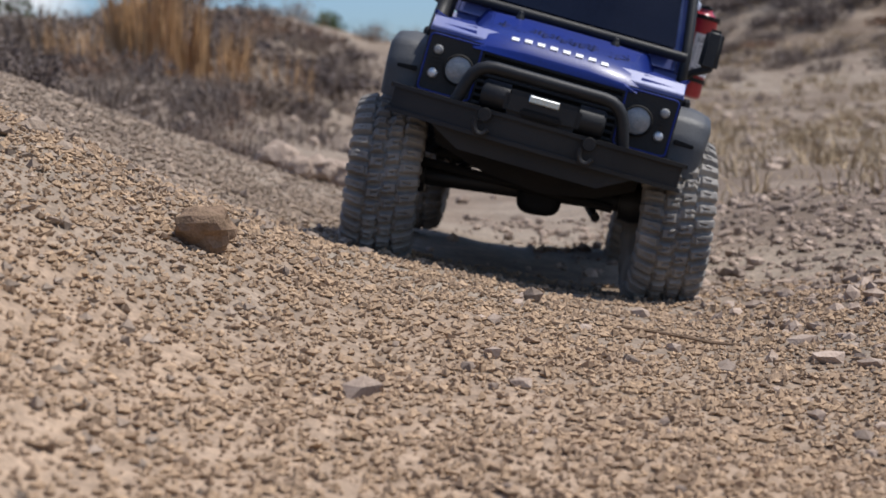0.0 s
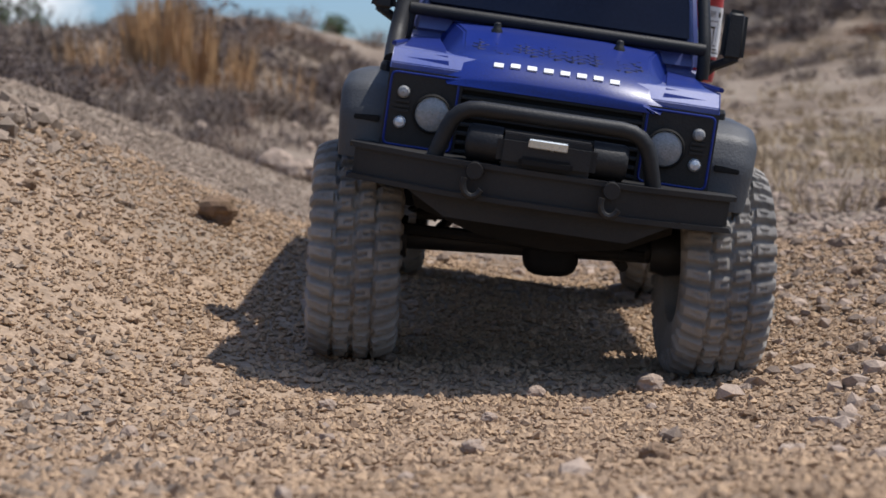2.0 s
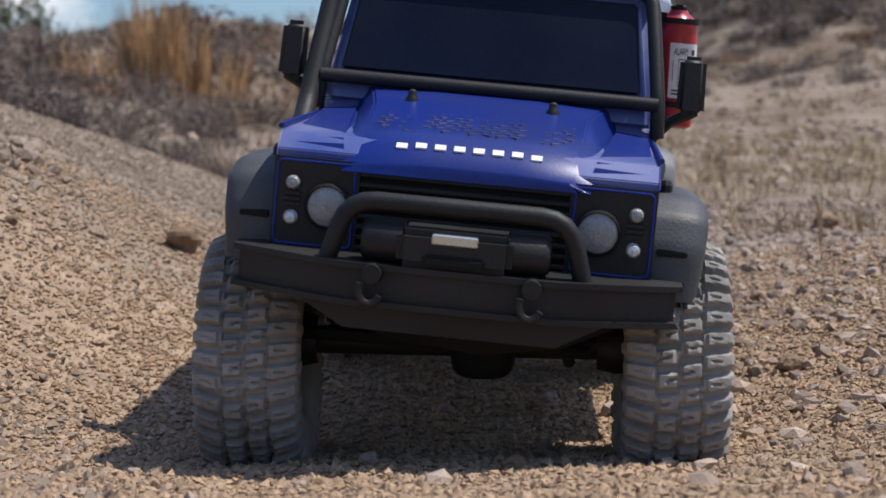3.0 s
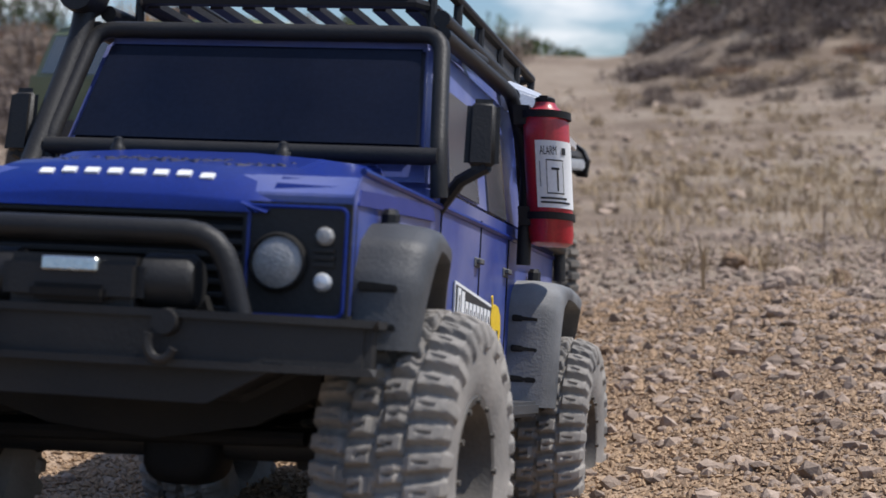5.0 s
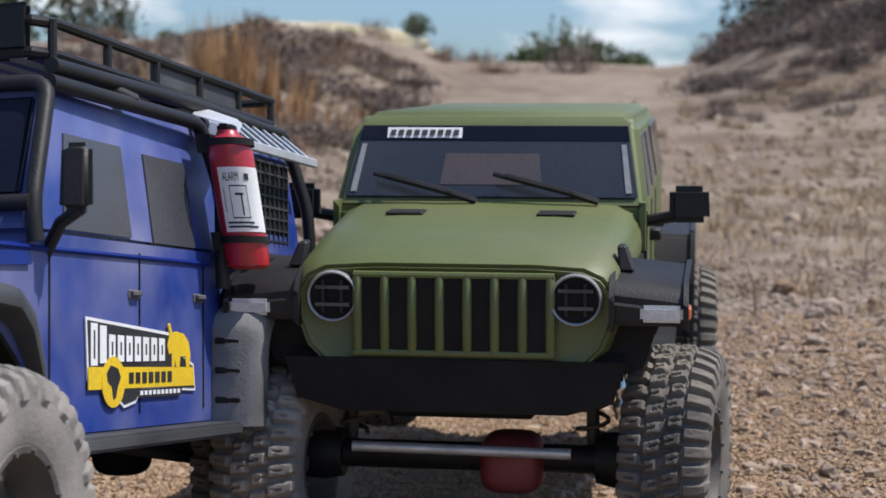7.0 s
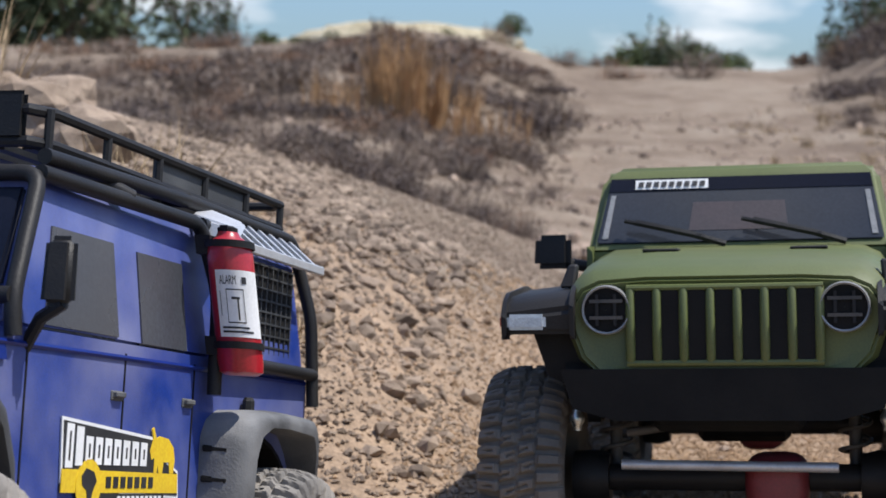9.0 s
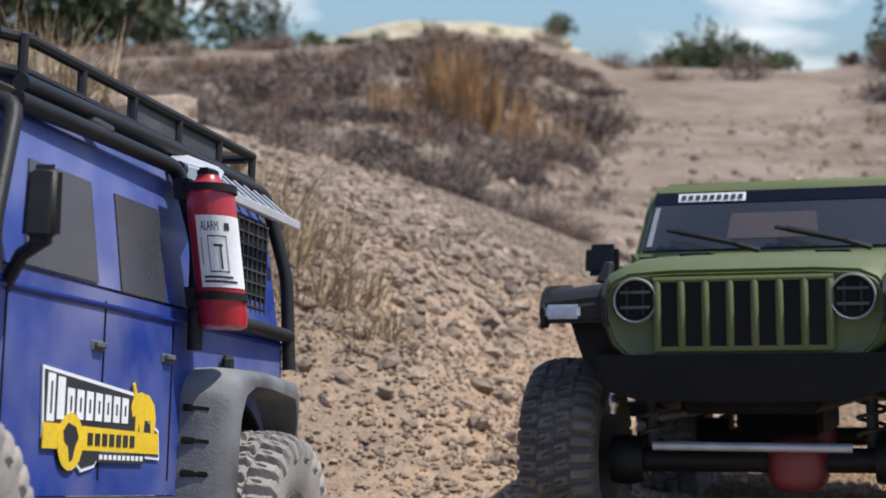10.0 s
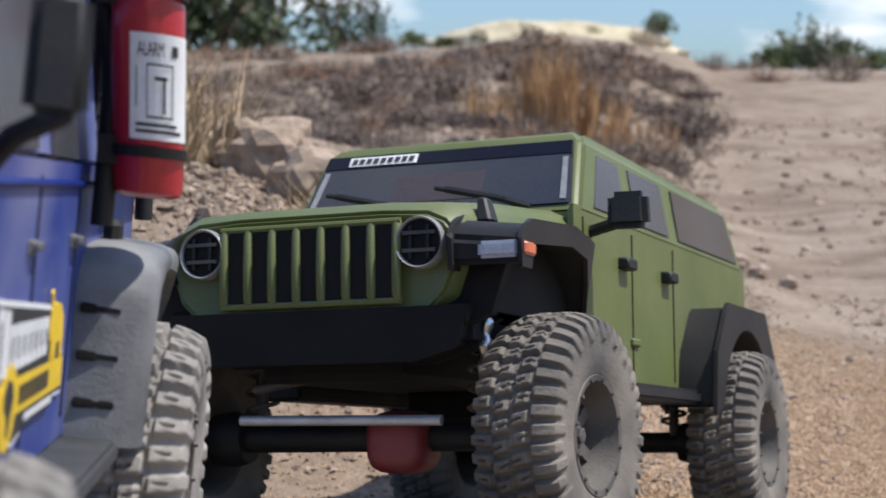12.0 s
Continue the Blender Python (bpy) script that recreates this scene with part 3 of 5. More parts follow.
    hexa(bm, [(-74, -90.4, 184), (74, -90.4, 184), (74, -84, 184), (-74, -84, 184), (-69, -66.4, 228), (69, -66.4, 228), (69, -60, 228), (-69, -60, 228)])
    part("windscreen", bm, glass_d, car, "dark tinted windscreen", True, 1.2, 2)

    def side_x(z):
        return 80 - 7 * max(0, (z - 180)) / 52 + 2 * max(0, 180 - z) / 14
    for s in (-1, 1):
        for (y0, y1, z0, z1, sl) in ((-66, 4, 169, 215, 11), (24, 76, 168, 214, 0)):
            bm = bmesh.new()
            q = [(y0, z0), (y1, z0), (y1, z1), (y0 + sl, z1)]
            a = [(s * (side_x(z) + .9), y, z) for y, z in q]
            b = [(s * (side_x(z) - 3), y, z) for y, z in q]
            hexa(bm, b + a)
            part("side_window", bm, glass_s, car, "dusty grey side window", True, 1.8, 3)
        # door seams
        for y in (-77, 10, 84):
            bm = bmesh.new()
            box(bm, *sorted((s * 81.6, s * 82.5)), y - .5, y + .5, 90, 164)
            part("door_seam", bm, dark, car)
        bm = bmesh.new()
        tube(bm, [(s * 82.3, -205, 161), (s * 82.3, 233, 163)], 1.3, 6)
        part("waist_trim", bm, blue, car)
        for y in (5, 79):
            bm = bmesh.new()
            box(bm, *sorted((s * 81, s * 85)), y - 6, y + 3, 144, 146.5)
            box(bm, *sorted((s * 81, s * 82.9)), y - 7, y + 4, 142.5, 147)
            part("door_handle", bm, flare_d, car, "small dusty door handle", False, .5, 1)
        # rear side mesh
        bm = bmesh.new()
        box(bm, *sorted((s * 73, s * 79.6)), 122, 212, 172, 224)
        part("mesh_backing", bm, dark, car)
        bm = bmesh.new()
        for k in range(13):
            y = 124 + k * 7.2
            box(bm, *sorted((s * 79.4, s * 80.6)), y, y + 1.1, 172, 224)
        for k in range(9):
            z = 173 + k * 6.2
            box(bm, *sorted((s * 79.2, s * 80.8)), 122, 212, z, z + 1.0)
        part("window_mesh", bm, flare_m, car, "black wire mesh guard over the rear window")
        # arch flares with recessed ribs
        fronts = (((-211, 102), (-210.5, 126), (-204, 139), (-190, 146), (-160, 148), (-126, 146), (-105, 137), (-89, 116), (-79, 84)),
                  ((-197, 102), (-196, 119), (-190, 131), (-177, 137), (-155, 137), (-128, 135.5), (-109, 127), (-94, 109), (-84, 84)),
                  (103, 105, 106, 105, 102, 98, 93, 89, 85), -210.5, (108, 121))
        rears = (((95, 80), (94, 131), (100, 139), (112, 144), (156, 145.5), (200, 144), (214, 137), (226, 114), (230, 96)),
                 ((112, 80), (113, 119), (119, 130), (132, 135), (156, 135), (196, 132), (208, 121), (216, 110), (223, 96)),
                 (106, 107, 107, 107, 106, 105, 102, 98, 94), 95, (92, 107, 122))
        for (outer, inner, xo, y0, zs), cy in ((fronts, -162), (rears, 162)):
            bm = bmesh.new()
            rows = []
            for k in range(33):
                u = k / 4
                n = min(int(u), 7)
                g = u - n
                mix = lambda q: Vector(q[n]) * (1 - g) + Vector(q[n + 1]) * g
                o, e = mix(outer), mix(inner)
                x1 = xo[n] * (1 - g) + xo[n + 1] * g
                sec = [(79, 0), (79 + (x1 - 79) * .45, .05), (79 + (x1 - 79) * .75, .13), (79 + (x1 - 79) * .92, .26), (x1 - .4, .45), (x1, .68), (x1 - .2, .97), (x1 - 2, 1), (79, 1)]
                rows.append([bm.verts.new((s * x, *(o * (1 - f) + e * f))) for x, f in sec])
            for p, q in zip(rows, rows[1:]):
                for m in range(9):
                    bm.faces.new((p[m], p[(m + 1) % 9], q[(m + 1) % 9], q[m]))
            bm.faces.new(rows[0])
            bm.faces.new(rows[-1][::-1])
            bmesh.ops.smooth_vert(bm, verts=[v for r in rows[2:-2] for v in r], factor=.35, use_axis_x=True, use_axis_y=True, use_axis_z=True)
            f = part("wheel_flare", bm, flare_m if cy < 0 else flare_d, car, "scuffed black plastic wheel flare", True)
            for z in zs:
                bm = bmesh.new()
                hexa(bm, [(s * 84, y0 - .8, z), (s * 97, y0 + .9, z), (s * 97, y0 + 6, z), (s * 84, y0 + 5, z),
                          (s * 84, y0 - .8, z + 3.4), (s * 97, y0 + .9, z + 2.4), (s * 97, y0 + 6, z + 2.4), (s * 84, y0 + 5, z + 3.4)])
                part("flare_slot", bm, dark, f, "dark moulded slot", True, .5, 2)
            bm = bmesh.new()
            lathe(bm, [(140, 3.4), (149, 3.4), (151, 2.4)], 8, (s * 86, cy - 17, 0), "z")
            part("flare_bolt", bm, black, f)
            # dark inner arch liner
            bm = bmesh.new()
            cl, rl = (cy + 6, 71) if cy < 0 else (cy, 66)
            prism(bm, arch(cl, 64, rl, 4, 152, 14) + arch(cl, 64, rl + 2.5, 152, 4, 14), *sorted((s * 36, s * 82.6)))
            part("inner_arch", bm, dark, car)
        # sill
        bm = bmesh.new()
        box(bm, *sorted((s * 74, s * 100)), -90, 94, 76, 83)
        part("side_step", bm, flare_m, car, "dusty grey side step", False, 1.5, 2)
    # front: lamp panels
    for s in (-1, 1):
        bm = bmesh.new()
        prism(bm, [(s * 47, 147), (s * 80, 147), (s * 80, 112), (s * 47, 112)], -215.5, -208, "y")
        pan = part("lamp_panel", bm, black, car, "black lamp panel", True, 2.0, 2)
        bm = bmesh.new()
        tube(bm, soft([(s * 47, -215.6, 147.5), (s * 80.5, -215.6, 147.5), (s * 80.5, -215.6, 111.5), (s * 47, -215.6, 111.5), (s * 47, -215.6, 147.4)], 3), .7, 6)
        part("panel_edge", bm, blue, pan)
        bm = bmesh.new()
        lathe(bm, [(-214, 10), (-217.5, 10), (-218.5, 9), (-217.5, 8.6), (-217, 8.4)], 28, (s * 58, 0, 129), "y", cap=False)
        part("lamp_ring", bm, dark, pan, "", True)
        bm = bmesh.new()
        lathe(bm, [(-214, 8.7), (-217.2, 8.7), (-218.4, 6.5), (-219, 3), (-219.1, .2)], 28, (s * 58, 0, 129), "y", cap=False)
        part("headlight", bm, lens, pan, "frosted round headlight", True)
        for z, r in ((138, 3.2), (123, 3.2)):
            bm = bmesh.new()
            lathe(bm, [(-214, r), (-217, r), (-218.5, r * .7), (-219, .2)], 14, (s * 73.5, 0, z), "y", cap=False)
            part("marker_lamp", bm, lens if z > 130 else lens_c, pan, "small clear marker lamp", True)
        bm = bmesh.new()
        for k in range(3):
            box(bm, s * 73.5 - 3.5, s * 73.5 + 3.5, -217, -214, 128 + k * 2.4, 129.4 + k * 2.4)
        part("vent_slat", bm, black, pan)
    # grille
    bm = bmesh.new()
    box(bm, -46, 46, -213, -206, 104, 149)
    gr = part("grille", bm, dark, car, "black slatted grille")
    for k in range(9):
        bm = bmesh.new()
        z = 107 + k * 4.5
        box(bm, -45, 45, -216, -211, z, z + 2.2, Matrix.Identity(4))
        part("grille_slat", bm, black, gr, "", False, .5, 1)
    # front bumper
    bm = bmesh.new()
    prism(bm, [(-93, -214), (-93, -225), (-62, -240), (-44, -247), (44, -247), (62, -240), (93, -225), (93, -214), (60, -206), (-60, -206)], 93, 111, "z")
    bump = part("front_bumper", bm, black, car, "scuffed black steel front bumper", True, 2.5, 2)
    bm = bmesh.new()
    prism(bm, [(-62, 94), (62, 94), (44, 84), (-44, 84)], -240, -200, "y")
    part("skid_plate", bm, black, bump, "", False, 2, 1)
    bm = bmesh.new()
    tube(bm, soft([(-54, -238, 108), (-46, -240, 136), (46, -240, 136), (54, -238, 108)], 12), 4.0, 12)
    part("bull_bar", bm, black, bump, "black tubular bull bar", True)
    bm = bmesh.new()
    box(bm, -24, 24, -250, -222, 111, 127)
    win = part("winch", bm, black, car, "black winch with a metal plate", True, 3, 2)
    for s in (-1, 1):
        bm = bmesh.new()
        lathe(bm, [(s * 22, 9), (s * 37, 9), (s * 39, 7.5), (s * 39.5, 2)], 16, (0, -238, 120))
        part("winch_drum", bm, black, win, "", True)
        bm = bmesh.new()
        lathe(bm, [(-252, 4.0), (-246, 4.6), (-240, 4.8)], 14, (s * 33, 0, 107), "y")
        part("tow_mount", bm, black, bump, "", True)
        bm = bmesh.new()
        tube(bm, [(s * 33 + 4.6 * math.cos(a), -253, 101 + 6 * math.sin(a)) for a in [math.pi * k / 8 - .4 + math.pi for k in range(0, 9)]] , 1.6, 8)
        part("shackle", bm, black, bump, "worn black shackle", True)
    bm = bmesh.new()
    box(bm, -9.5, 9.5, -251.5, -248, 121.5, 126)
    part("winch_plate", bm, chrome, win, "bright metal winch plate", False, .6, 1)
    bm = bmesh.new()
    box(bm, -13, 13, -252, -248, 112, 117.5)
    part("fairlead", bm, dark, win, "", False, 1.5, 2)
    # exo cage
    tubes = [
        [(-84, -92, 164), (-83, -93, 180), (-76, -66, 234), (76, -66, 234), (83, -93, 180), (84, -92, 164)],
        [(-83, -94, 180), (83, -94, 180)],
    ]
    for s in (-1, 1):
        tubes += [[(s * 76, -66, 234), (s * 79, 88, 234), (s * 88, 94, 200), (s * 88, 96, 150)],
                  [(s * 74, -60, 242), (s * 70, 88, 246), (s * 72, 228, 244), (s * 84, 234, 200), (s * 86, 238, 150)],
                  [(s * 79, 88, 234), (s * 80, 226, 232)],
                  [(s * 88, 97, 168), (s * 86, 236, 168)],
                  [(s * 66, -2, 243), (s * 78, 14, 236)]]
    tubes += [[(-72, 228, 244), (72, 228, 244)], [(-72, 88, 246), (72, 88, 246)]]
    for t in tubes:
        bm = bmesh.new()
        tube(bm, soft(t, 9) if len(t) > 2 else t, 3.6, 10)
        part("cage_tube", bm, black, car, "black cage tube", True)
    # roof rack
    rack = None
    for z in (250, 264):
        bm = bmesh.new()
        loop = [(-66, -40, z), (-60, -52, z), (60, -52, z), (66, -40, z), (66, 222, z), (60, 228, z), (-60, 228, z), (-66, 222, z), (-66, -40, z)]
        tube(bm, loop, 2.6, 8)
        ob = part("rack_rail", bm, black, rack or car, "black tubular roof rack rail", True)
        rack = rack or ob
    for s in (-1, 1):
        for y in (-44, 10, 64, 118, 172, 222):
            bm = bmesh.new()
            tube(bm, [(s * 66, y, 240), (s * 66, y, 265)], 2.2, 8)
            part("rack_post", bm, black, rack)
        bm = bmesh.new()
        box(bm, s * 64.5 - .8, s * 64.5 + .8, 62, 170, 251, 263)
        part("rack_panel", bm, flare_m, rack)
    bm = bmesh.new()
    box(bm, -60, 60, -55, -51, 250, 272)
    part("light_bar", bm, black, rack, "black panel across the front of the rack", False, 2, 2)
    for k in range(9):
        bm = bmesh.new()
        box(bm, -62 + k * 14.6, -56 + k * 14.6, -46, 226, 247.5, 250.5)
        part("rack_slat", bm, black, rack)
    # snorkel and mirrors
    bm = bmesh.new()
    tube(bm, soft([(-87, -125, 150), (-88, -100, 165), (-82, -68, 232), (-82, -66, 246)], 9), 5, 10)
    lathe(bm, [(-78, 8), (-62, 9), (-58, 7)], 14, (-82, 0, 248), "y")
    part("snorkel", bm, black, car, "black snorkel pipe", True)
    for s in (-1, 1):
        bm = bmesh.new()
        hexa(bm, [(s * 92, -90, 176), (s * 106, -88, 176), (s * 106, -81, 176), (s * 92, -83, 176), (s * 92, -88, 205), (s * 105, -86, 205), (s * 105, -80, 205), (s * 92, -82, 205)])
        mi = part("mirror", bm, black, car, "black plastic door mirror", True, 3, 3)
        bm = bmesh.new()
        tube(bm, [(s * 80, -76, 160), (s * 90, -82, 172), (s * 101, -84, 178)], 2.8, 8)
        part("mirror_arm", bm, black, mi, "", True)
        bm = bmesh.new()
        tube(bm, soft([(s * 30, -222, 112), (s * 33, -120, 105), (s * 33, 200, 105), (s * 30, 236, 108)], 10), 7, 8)
        part("chassis_rail", bm, dark, car)
        shock(car, s, 58, -150, 66, 130, 0)
        shock(car, s, 58, 150, 66, 130, 0)
    # door sticker: plate, dark letters field, yellow bar and silhouette
    for s in (1, -1):
        x = 82.4
        bm = bmesh.new()
        prism(bm, [(-46, 134), (48, 127), (48, 120), (70, 112), (72, 99), (10, 101), (4, 95), (-8, 93), (-20, 100), (-44, 106)], *sorted((s * x, s * (x + .7))))
        stk = part("door_sticker", bm, white, car, "white, black and yellow door sticker")
        bm = bmesh.new()
        prism(bm, [(-44.5, 132.4), (46.5, 125.6), (46.5, 119), (68.5, 111), (70.3, 100.4), (10.5, 102.3), (4, 96.5), (-8, 94.6), (-19.4, 101.4), (-42.6, 107)], *sorted((s * (x + .6), s * (x + 1.0))))
        part("sticker_field", bm, ink, stk)
        def patch(name, poly, x0, x1, m_):
            b_ = bmesh.new()
            prism(b_, poly, *sorted((s * (x + x0), s * (x + x1))))
            part(name, b_, m_, stk)
        # a row of tall pale marks, the first larger
        for k in range(9):
            y = -42 + k * 8.8
            h0, h1 = (112.5, 131) if k == 0 else ((113.5, 130) if k == 1 else (114, 126.5 - .25 * k))
            patch("sticker_bar", [(y, h0), (y + 6.4, h0), (y + 6.4, h1), (y, h1 + .3)], .9, 1.3, white)
            if k != 1:
                patch("sticker_bar_gap", [(y + 2.5, h0 + 3), (y + 3.9, h0 + 3), (y + 3.9, h1 - 3), (y + 2.5, h1 - 3)], 1.2, 1.45, ink)
        patch("sticker_band", [(-44, 112), (69, 110.6), (70, 101.6), (-44, 102)], .6, 1.1, yellow)
        patch("sticker_disc", [(-20 + 11.5 * math.cos(k * .35), 105 + 11.5 * math.sin(k * .35)) for k in range(18)], 1.0, 1.35, yellow)
        patch("sticker_blot", [(-27, 109), (-23, 112.5), (-16, 111), (-13, 107), (-16, 103), (-18, 98), (-20.5, 97), (-22, 103), (-26, 105)], 1.3, 1.55, ink)
        # yellow animal shape standing on the band
        patch("sticker_shape", [(43, 110.8), (43, 118), (40, 117), (38, 121), (41, 127), (39, 131), (41, 132), (44, 127), (48, 128), (57, 127), (63, 123), (65, 117), (64, 110.8), (60, 110.8), (59, 116), (53, 116), (52, 110.8), (48, 110.8), (47, 115), (46, 110.8)], .6, 1.2, yellow)
        for k in range(7):
            y = -4 + k * 7
            patch("sticker_mark", [(y, 104), (y + 4.6, 104), (y + 4.6, 109), (y, 109)], 1.0, 1.4, ink)
        patch("sticker_foot", [(4, 101.4), (56, 101.2), (54, 97.2), (7, 97.2)], .2, .95, ink)
        for k in range(10):
            y = 8 + k * 4.6
            patch("sticker_mark", [(y, 98.4), (y + 3, 98.4), (y + 3, 100.4), (y, 100.4)], .8, 1.2, white)
    # extinguisher on the left side, leaning forward with its mount
    def lean(b_):
        for v in b_.verts:
            dz = v.co.z - 163
            v.co.y += 3 - .26 * dz
            v.co.x -= .06 * dz
        return b_
    bm = bmesh.new()
    lathe(bm, [(160, 8), (161.5, 10.8), (166, 11.4), (219, 11.4), (224, 10), (227, 6), (229, 5)], 26, (101, 95, 0), "z")
    ex = part("fire_extinguisher", lean(bm), red, car, "small red toy fire extinguisher", True)
    bm = bmesh.new()
    lathe(bm, [(228, 4), (229, 5), (231, 5), (232, 3)], 16, (101, 95, 0), "z")
    box(bm, 99, 103, 90, 103, 230, 232)
    part("extinguisher_valve", lean(bm), black, ex, "", False)
    bm = bmesh.new()
    n = 16
    ring = [(101 + 11.7 * math.cos(radians(-112 + 120 * k / n)), 95 + 11.7 * math.sin(radians(-112 + 120 * k / n))) for k in range(n + 1)]
    a = [bm.verts.new((x, y, 178)) for x, y in ring]
    b = [bm.verts.new((x, y, 210)) for x, y in ring]
    for k in range(n):
        bm.faces.new((a[k], a[k + 1], b[k + 1], b[k]))
    part("extinguisher_label", lean(bm), white, ex, "white printed label", True)
    cu = bpy.data.curves.new("label_word", "FONT")
    cu.body = "ALARM"
    word = bpy.data.objects.new("label_word", cu)
    bpy.context.scene.collection.objects.link(word)
    bpy.context.view_layer.update()
    flat = bpy.data.meshes.new_from_object(word)
    bm = bmesh.new()
    bm.from_mesh(flat)
    bpy.data.objects.remove(word)
    bpy.data.curves.remove(cu)
    bpy.data.meshes.remove(flat)
    wide, tall = max(v.co.x for v in bm.verts), max(v.co.y for v in bm.verts)
    for v in bm.verts:
        t = radians(-100 + 40 * v.co.x / wide)
        v.co = (101 + 11.95 * math.cos(t), 95 + 11.95 * math.sin(t), 203.2 + 4.2 * v.co.y / tall)
    part("label_word", lean(bm), ink, ex, "printed word on the label")
    for (t0, t1, z0, z1) in ((-10, 2, 203.5, 206.8), (-66, -64.5, 188, 200), (-50, -48.6, 185, 201), (-25, -21, 186, 196), (-9, -7.4, 185, 201), (-50, -7, 200.4, 201), (-50, -7, 184.6, 185.2), (-38, -18, 196, 197.2),
                             (-66, 10, 180, 181), (-66, 0, 182, 183)):
        bm = bmesh.new()
        q = [(101 + 11.95 * math.cos(radians(t0 - 36 + (t1 - t0) * k / 6)), 95 + 11.95 * math.sin(radians(t0 - 36 + (t1 - t0) * k / 6))) for k in range(7)]
        a = [bm.verts.new((x, y, z0)) for x, y in q]
        b = [bm.verts.new((x, y, z1)) for x, y in q]
        for k in range(6):
            bm.faces.new((a[k], a[k + 1], b[k + 1], b[k]))
        part("label_mark", lean(bm), ink, ex)
    for z in (172.5, 221):
        bm = bmesh.new()
        lathe(bm, [(z, 11.6), (z, 12.6), (z + 3.4, 12.6), (z + 3.4, 11.6)], 26, (101, 95, 0), "z", cap=False)
        box(bm, 86, 94, 88, 102, z - 3, z + 6)
        part("extinguisher_strap", lean(bm), black, ex, "black mounting strap", True)
    # silver ladder strapped to the roof edge
    lad = None
    for k, x in enumerate((66, 92)):
        bm = bmesh.new()
        box(bm, x - 1.6, x + 1.6, 108, 226, 246 - k * 22, 251 - k * 22)
        ob = part("ladder_rail", bm, steel, lad or car, "bare metal loading ladder", False, .6, 1)
        lad = lad or ob
    for k in range(8):
        bm = bmesh.new()
        y = 114 + k * 14.5
        hexa(bm, [(66, y, 247), (92, y + 2, 225), (92, y + 6, 225), (66, y + 4, 247), (66, y, 250), (92, y + 2, 228), (92, y + 6, 228), (66, y + 4, 250)])
        part("ladder_rung", bm, steel, lad)
    bm = bmesh.new()
    hexa(bm, [(74, 90, 226), (98, 92, 224), (92, 116, 236), (68, 112, 243), (72, 92, 240), (92, 94, 234), (90, 116, 239), (66, 112, 248)])
    part("ladder_end", bm, steel, lad, "", True, 1.5, 2)
    # underside
    bm = bmesh.new()
    prism(bm, [(-68, 108), (68, 108), (66, 88), (46, 78), (12, 72), (-26, 75), (-58, 84)], -198, -128, "y")
    part("servo_block", bm, dark, car, "dark servo and mounts behind the bumper", False, 4, 2)
    for (a_, b_) in (((-74, -176, 66), (60, -178, 70)), ((-60, -172, 74), (30, -172, 88))):
        bm = bmesh.new()
        tube(bm, [a_, b_], 3.0, 8)
        part("steering_link", bm, dark, car, "dark steering link", True)
    for s in (-1, 1):
        for y in (-1, 1):
            bm = bmesh.new()
            tube(bm, [(s * 30, y * 20, 78), (s * 52, y * 150, 60)], 3.0, 8)
            part("trailing_link", bm, black, car, "", True)
    bm = bmesh.new()
    box(bm, -36, 36, -195, 215, 84, 112)
    box(bm, -22, 22, -60, 60, 70, 86)
    part("chassis", bm, dark, car, "dark chassis and gearbox", False, 3, 1)
    bm = bmesh.new()
    box(bm, -76, 76, -200, 226, 96, 104)
    part("floor_pan", bm, dark, car)
    fa = axle(car, -162, 66, 78, dark, 12, "black axle casing", black)
    ra = axle(car, 162, 66, 78, dark, 0, "black axle casing", black)
    ws = [wheel(car, (x, y, 58), s, 58, 44, 36, "mud", rubber) for y in (-162, 162) for s, x in ((-1, -91), (1, 97))]
    return car, ws, fa, ra


